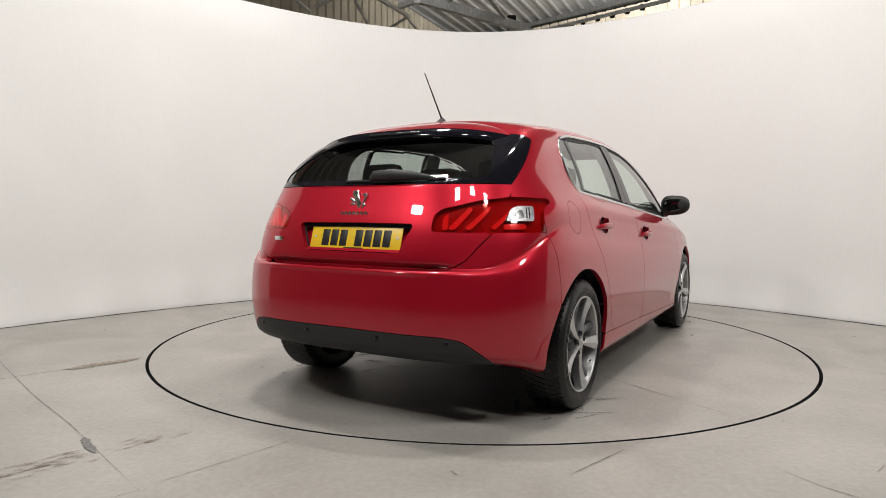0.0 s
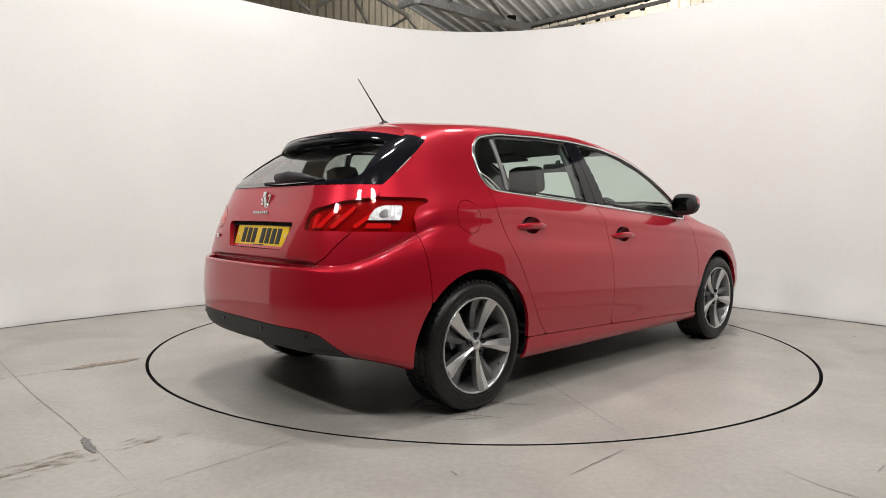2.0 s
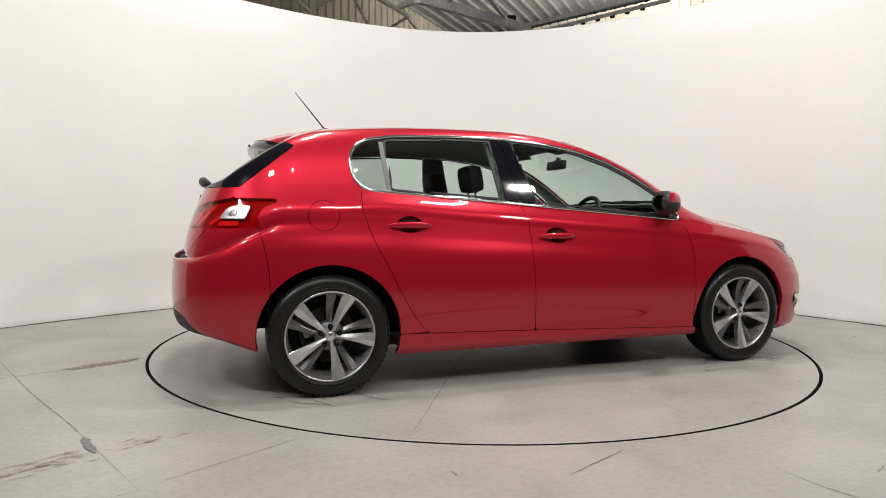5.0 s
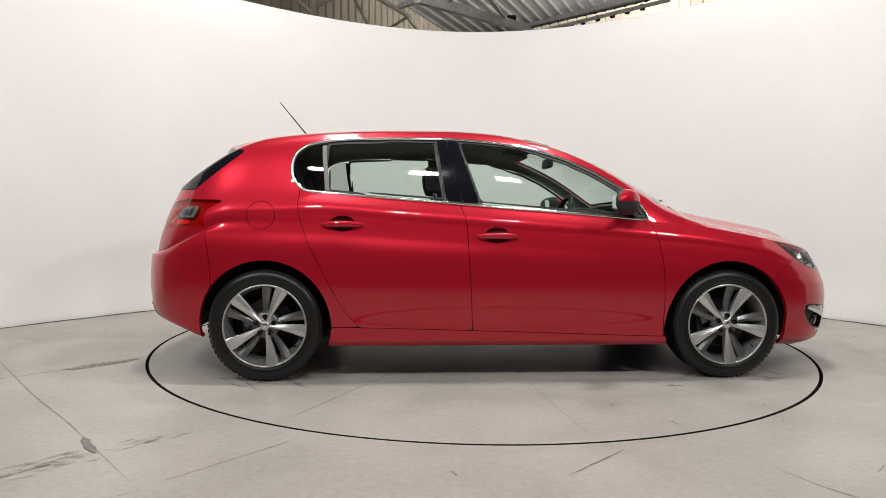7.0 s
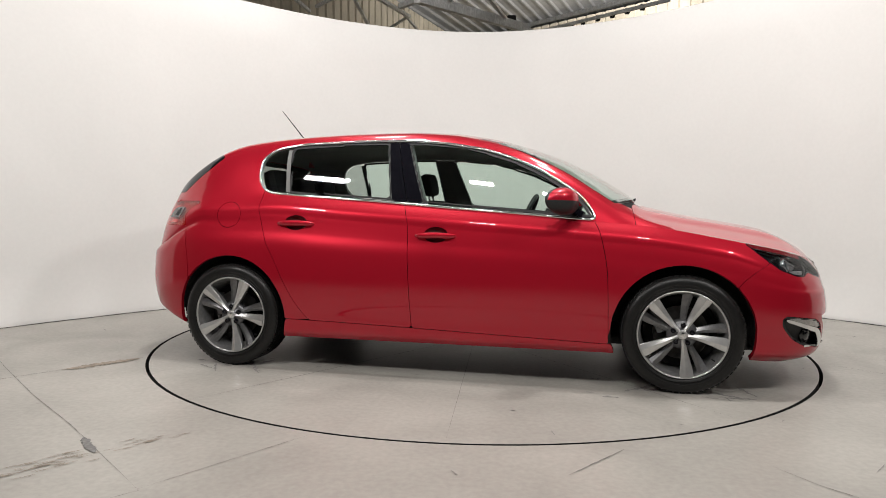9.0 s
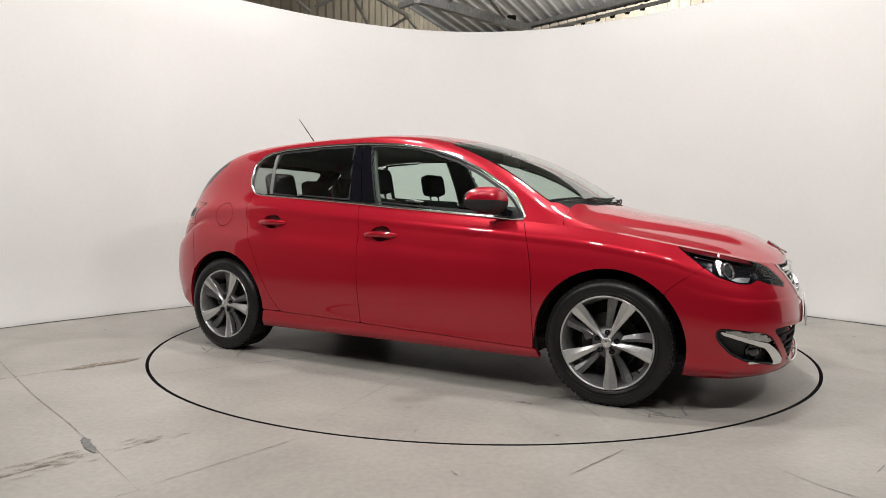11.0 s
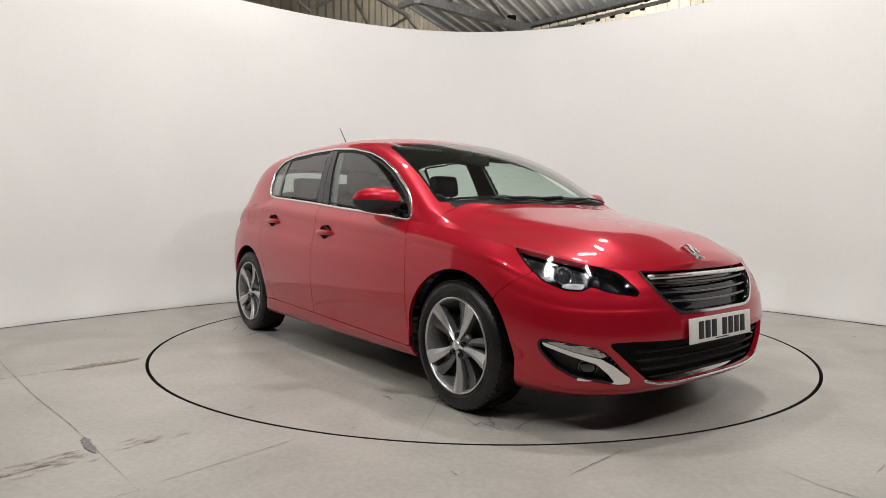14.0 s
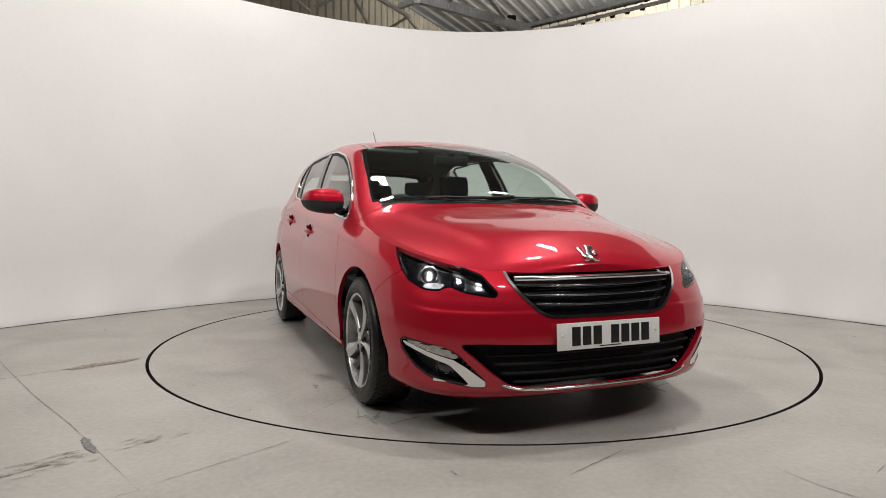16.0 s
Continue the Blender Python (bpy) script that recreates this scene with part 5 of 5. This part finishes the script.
def build_cabin():
    """Seats, dashboard and lining seen through the windows."""
    def seat(x, y, name="front_seat"):
        st = new(name)
        st.parent = car
        st.matrix_basis = pose(x, y, 0)
        bm = bmesh.new()
        box(bm, 0.05, 0, 0.42, 0.52, 0.50, 0.16, None, 0.05)
        part("cushion", bm, FABRIC, st)
        bm = bmesh.new()
        box(bm, -0.27, 0, 0.74, 0.13, 0.48, 0.60, Matrix.Rotation(radians(-16), 4, "Y"), 0.05)
        for sy in (-0.21, 0.21):
            box(bm, -0.22, sy, 0.70, 0.14, 0.09, 0.46, Matrix.Rotation(radians(-16), 4, "Y"), 0.035)
        part("backrest", bm, FABRIC, st)
        bm = bmesh.new()
        box(bm, -0.385, 0, 1.15, 0.10, 0.24, 0.17, Matrix.Rotation(radians(-10), 4, "Y"), 0.048)
        part("headrest", bm, FABRIC, st)
        for sy in (-0.06, 0.06):
            v, f = tube([(-0.36, sy, 1.0), (-0.383, sy, 1.10)], 0.007, 8)
            put("headrest_post", mesh_of("headrest_post", v, f, CHROME), st)
        return st

    for y in (-0.37, 0.37):
        seat(0.02, y)
    bench = new("rear_bench")
    bench.parent = car
    bm = bmesh.new()
    box(bm, -0.80, 0, 0.44, 0.50, 1.24, 0.18, None, 0.05)
    part("cushion", bm, FABRIC, bench)
    bm = bmesh.new()
    box(bm, -1.10, 0, 0.72, 0.14, 1.22, 0.58, Matrix.Rotation(radians(-20), 4, "Y"), 0.05)
    part("backrest", bm, FABRIC, bench)
    for y, h in ((-0.38, 0.20), (0.0, 0.15), (0.38, 0.20)):
        bm = bmesh.new()
        box(bm, -1.225, y, 1.075 + h / 4, 0.10, 0.25, h, Matrix.Rotation(radians(-12), 4, "Y"), 0.048)
        part("headrest", bm, FABRIC, bench)
    bm = bmesh.new()
    box(bm, -1.50, 0, 0.985, 0.50, 1.16, 0.02, None, 0.006)
    part("parcel_shelf", bm, FABRIC, car)
    bm = bmesh.new()
    box(bm, 0.80, 0, 0.80, 0.50, 1.40, 0.22, Matrix.Rotation(radians(6), 4, "Y"), 0.06)
    box(bm, 0.66, -0.37, 0.925, 0.20, 0.34, 0.08, Matrix.Rotation(radians(10), 4, "Y"), 0.03)
    box(bm, 0.95, 0, 0.905, 0.30, 1.30, 0.05, None, 0.02)
    part("dashboard", bm, PLASTIC, car)
    v, f = lathe([(0.160 + 0.015 * math.cos(a), 0.015 * math.sin(a)) for a in np.linspace(0, 2 * np.pi, 13)], 40, "z")
    m = Matrix.Translation((0.44, -0.37, 0.90)) @ Matrix.Rotation(radians(-66), 4, "Y")
    wheel = put("steering_wheel", mesh_of("steering_wheel", v, f, PLASTIC), car, m)
    bm = bmesh.new()
    box(bm, 0, 0, 0.01, 0.10, 0.12, 0.05, None, 0.02)
    box(bm, 0, 0, 0.0, 0.03, 0.30, 0.02, None, 0.008)
    part("airbag_pad", bm, PLASTIC, wheel)
    bm = bmesh.new()
    box(bm, 0.44, 0.0, 1.285, 0.035, 0.24, 0.065, Matrix.Rotation(radians(8), 4, "Y"), 0.015)
    part("rear_view_mirror", bm, PLASTIC, car)
    bm = bmesh.new()
    beam(bm, (0.44, 0, 1.30), (0.46, 0, 1.338), 0.03, 0.02)
    part("mirror_arm", bm, PLASTIC, car)
    for y in (-0.36, 0.36):
        bm = bmesh.new()
        box(bm, 0.26, y, 1.365, 0.16, 0.34, 0.016, Matrix.Rotation(radians(14), 4, "Y"), 0.006)
        part("sun_visor", bm, TRIM_GREY, car)
    # lining: ceiling of the cabin, pillars, floor tub
    lining = both(-dlo - 0.003, -wind - 0.010, TX - 1.12, -1.62 - TX, -back + 0.01)
    for mir in (False, True):
        TOP.cut(lining, "headlining", LINING, car, lip=-0.012, lift=-0.022, mirror=mir)
        TOP.cut(both(dlo, b_back(TZ) - 0.02 - TX, TX - b_front(TZ) - 0.02), "pillar_trim", TRIM_GREY, car, lip=0.02, lift=-0.030, mirror=mir)
    bm = bmesh.new()
    box(bm, -0.30, 0, 0.24, 2.5, 1.36, 0.06, None, 0.02)
    part("cabin_floor", bm, DARK, car)
    bm = bmesh.new()
    box(bm, 1.20, 0, 0.55, 0.06, 1.36, 0.62)
    part("bulkhead", bm, DARK, car)
    bm = bmesh.new()
    box(bm, -1.72, 0, 0.62, 0.06, 1.10, 0.66)
    part("boot_lining", bm, DARK, car)


LINING = material("grey_headlining", (0.34, 0.34, 0.33), rough=0.95, grain=0.1, grain_scale=120)


def build_underside():
    bm = bmesh.new()
    box(bm, 0.45, 0, 0.21, 2.9, 1.08, 0.05, None, 0.015)
    box(bm, 0.0, 0, 0.215, 1.80, 1.56, 0.05, None, 0.015)
    box(bm, -1.45, 0, 0.36, 1.0, 1.06, 0.10, None, 0.03)
    # trays under nose and tail, added to block light leaking onto the floor
    box(bm, 1.845, 0, 0.215, 0.29, 1.10, 0.03, None, 0.01)
    box(bm, -1.82, 0, 0.350, 0.20, 1.20, 0.03, None, 0.01)
    box(bm, -1.28, 0, 0.25, 0.12, 1.10, 0.10, None, 0.03)
    part("underbody", bm, DARK, car)
    # dark plates added to close the arches towards the bumpers, so no light shows through
    for x, z in ((-1.69, 0.40), (1.69, 0.34)):
        for y in (-0.63, 0.63):
            bm = bmesh.new()
            box(bm, x, y, z, 0.02, 0.24, 0.20, None, 0.006)
            part("splash_guard", bm, DARK, car)
    for s in (1, -1):
        for a in AXLES:
            verts, faces = [], []
            n = 28
            for i in range(n + 1):
                ang = math.pi * (0.015 + 0.97 * i / n)
                for y, r in ((-0.815, ARCH_R + 0.006), (-0.80, ARCH_R + 0.014), (-0.60, ARCH_R + 0.016), (-0.56, ARCH_R * 0.2)):
                    verts.append((a + r * math.cos(ang), y * s, ARCH_Z + r * math.sin(ang)))
            for i in range(n):
                for j in range(3):
                    q = (i * 4 + j, i * 4 + j + 1, i * 4 + j + 5, i * 4 + j + 4)
                    faces.append(q)
            put("wheel_arch_liner", mesh_of("wheel_arch_liner", verts, faces, DARK), car)


def build_roof_fittings():
    v, f = lathe([(0.030, 0.0), (0.028, 0.008), (0.018, 0.018), (0.008, 0.030), (0.0, 0.032)], 24, "z")
    v = [(x * 1.7, y * 0.8, z) for x, y, z in v]
    foot = put("aerial_foot", mesh_of("aerial_foot", v, f, PLASTIC), car, pose(-1.20, 0, float(roof_mid(-1.20)) - 0.003))
    a, b = Vector((-0.005, 0, 0.022)), Vector((-0.186, 0, 0.241))
    pts = [a.lerp(b, t) for t in np.linspace(0, 1, 9)]
    v, f = tube(pts, [0.006, 0.0045, 0.0045, 0.004, 0.004, 0.0035, 0.003, 0.003, 0.0025], 8)
    put("aerial_mast", mesh_of("aerial_mast", v, f, PLASTIC), foot)
    # front wipers on the cowl
    for y0, y1 in ((-0.42, 0.12), (0.12, 0.60)):
        pts = []
        for t in np.linspace(0, 1, 14):
            y = y0 + (y1 - y0) * t
            x = 1.115 - 0.20 * y * y - 0.02 * t
            d = (TX - x) ** 2 + (TW - abs(y)) ** 2
            near = np.argsort(d)[:8]
            wt = 1 / (d[near] + 1e-5)
            pts.append((x, y, float((TZ[near] * wt).sum() / wt.sum()) + 0.010))
        v, f = tube(pts, 0.006, 6)
        put("wiper", mesh_of("wiper", v, f, PLASTIC), car)


doors, gate, rear_bump, front_bump = build_body()
build_front(front_bump)
build_rear(gate, rear_bump)
number_plate(car, "number_plate", PLATE_W, Matrix.Translation((2.160, 0, 0.4385)) @ Matrix.Rotation(radians(90), 4, "Z") @ Matrix.Rotation(radians(-3), 4, "X"), "white number plate")
emblem(car, Vector((2.012, -0.012, float(roof_mid(2.012)) + 0.004)), -58)
build_cabin()
build_underside()
build_roof_fittings()
first = build_wheel()
for k, (a, s) in enumerate(((-1.31, 1), (1.31, 1), (-1.31, -1), (1.31, -1))):
    w = first if k == 0 else copy_thing(first, Matrix())
    m = Matrix.Translation((a, -0.760 * s, 0.313)) @ (Matrix() if s > 0 else Matrix.Rotation(math.pi, 4, "Z"))
    hang(w, m, radians((0, 4, 30, 50)[k]))
build_hall()
build_steelwork()
build_cyclorama()
floor, pit = build_floor()
build_floor_marks(floor)
turntable = build_turntable()


# ---- what moves: the turntable and the car on it ----
def heading(t):
    return 0.000816 * t ** 3 - 0.00432 * t ** 2 - 8.0772 * t + 62.41


def motions():
    steps = [0.5 * k for k in range(33)]
    walk(turntable, [(t, pose(0, 0, 0, 0, 0, heading(t))) for t in steps])
    walk(car, [(t, pose(0, 0, 0, 0, 0, heading(t)) @ pose(0.010, -0.404, 0)) for t in steps])


motions()
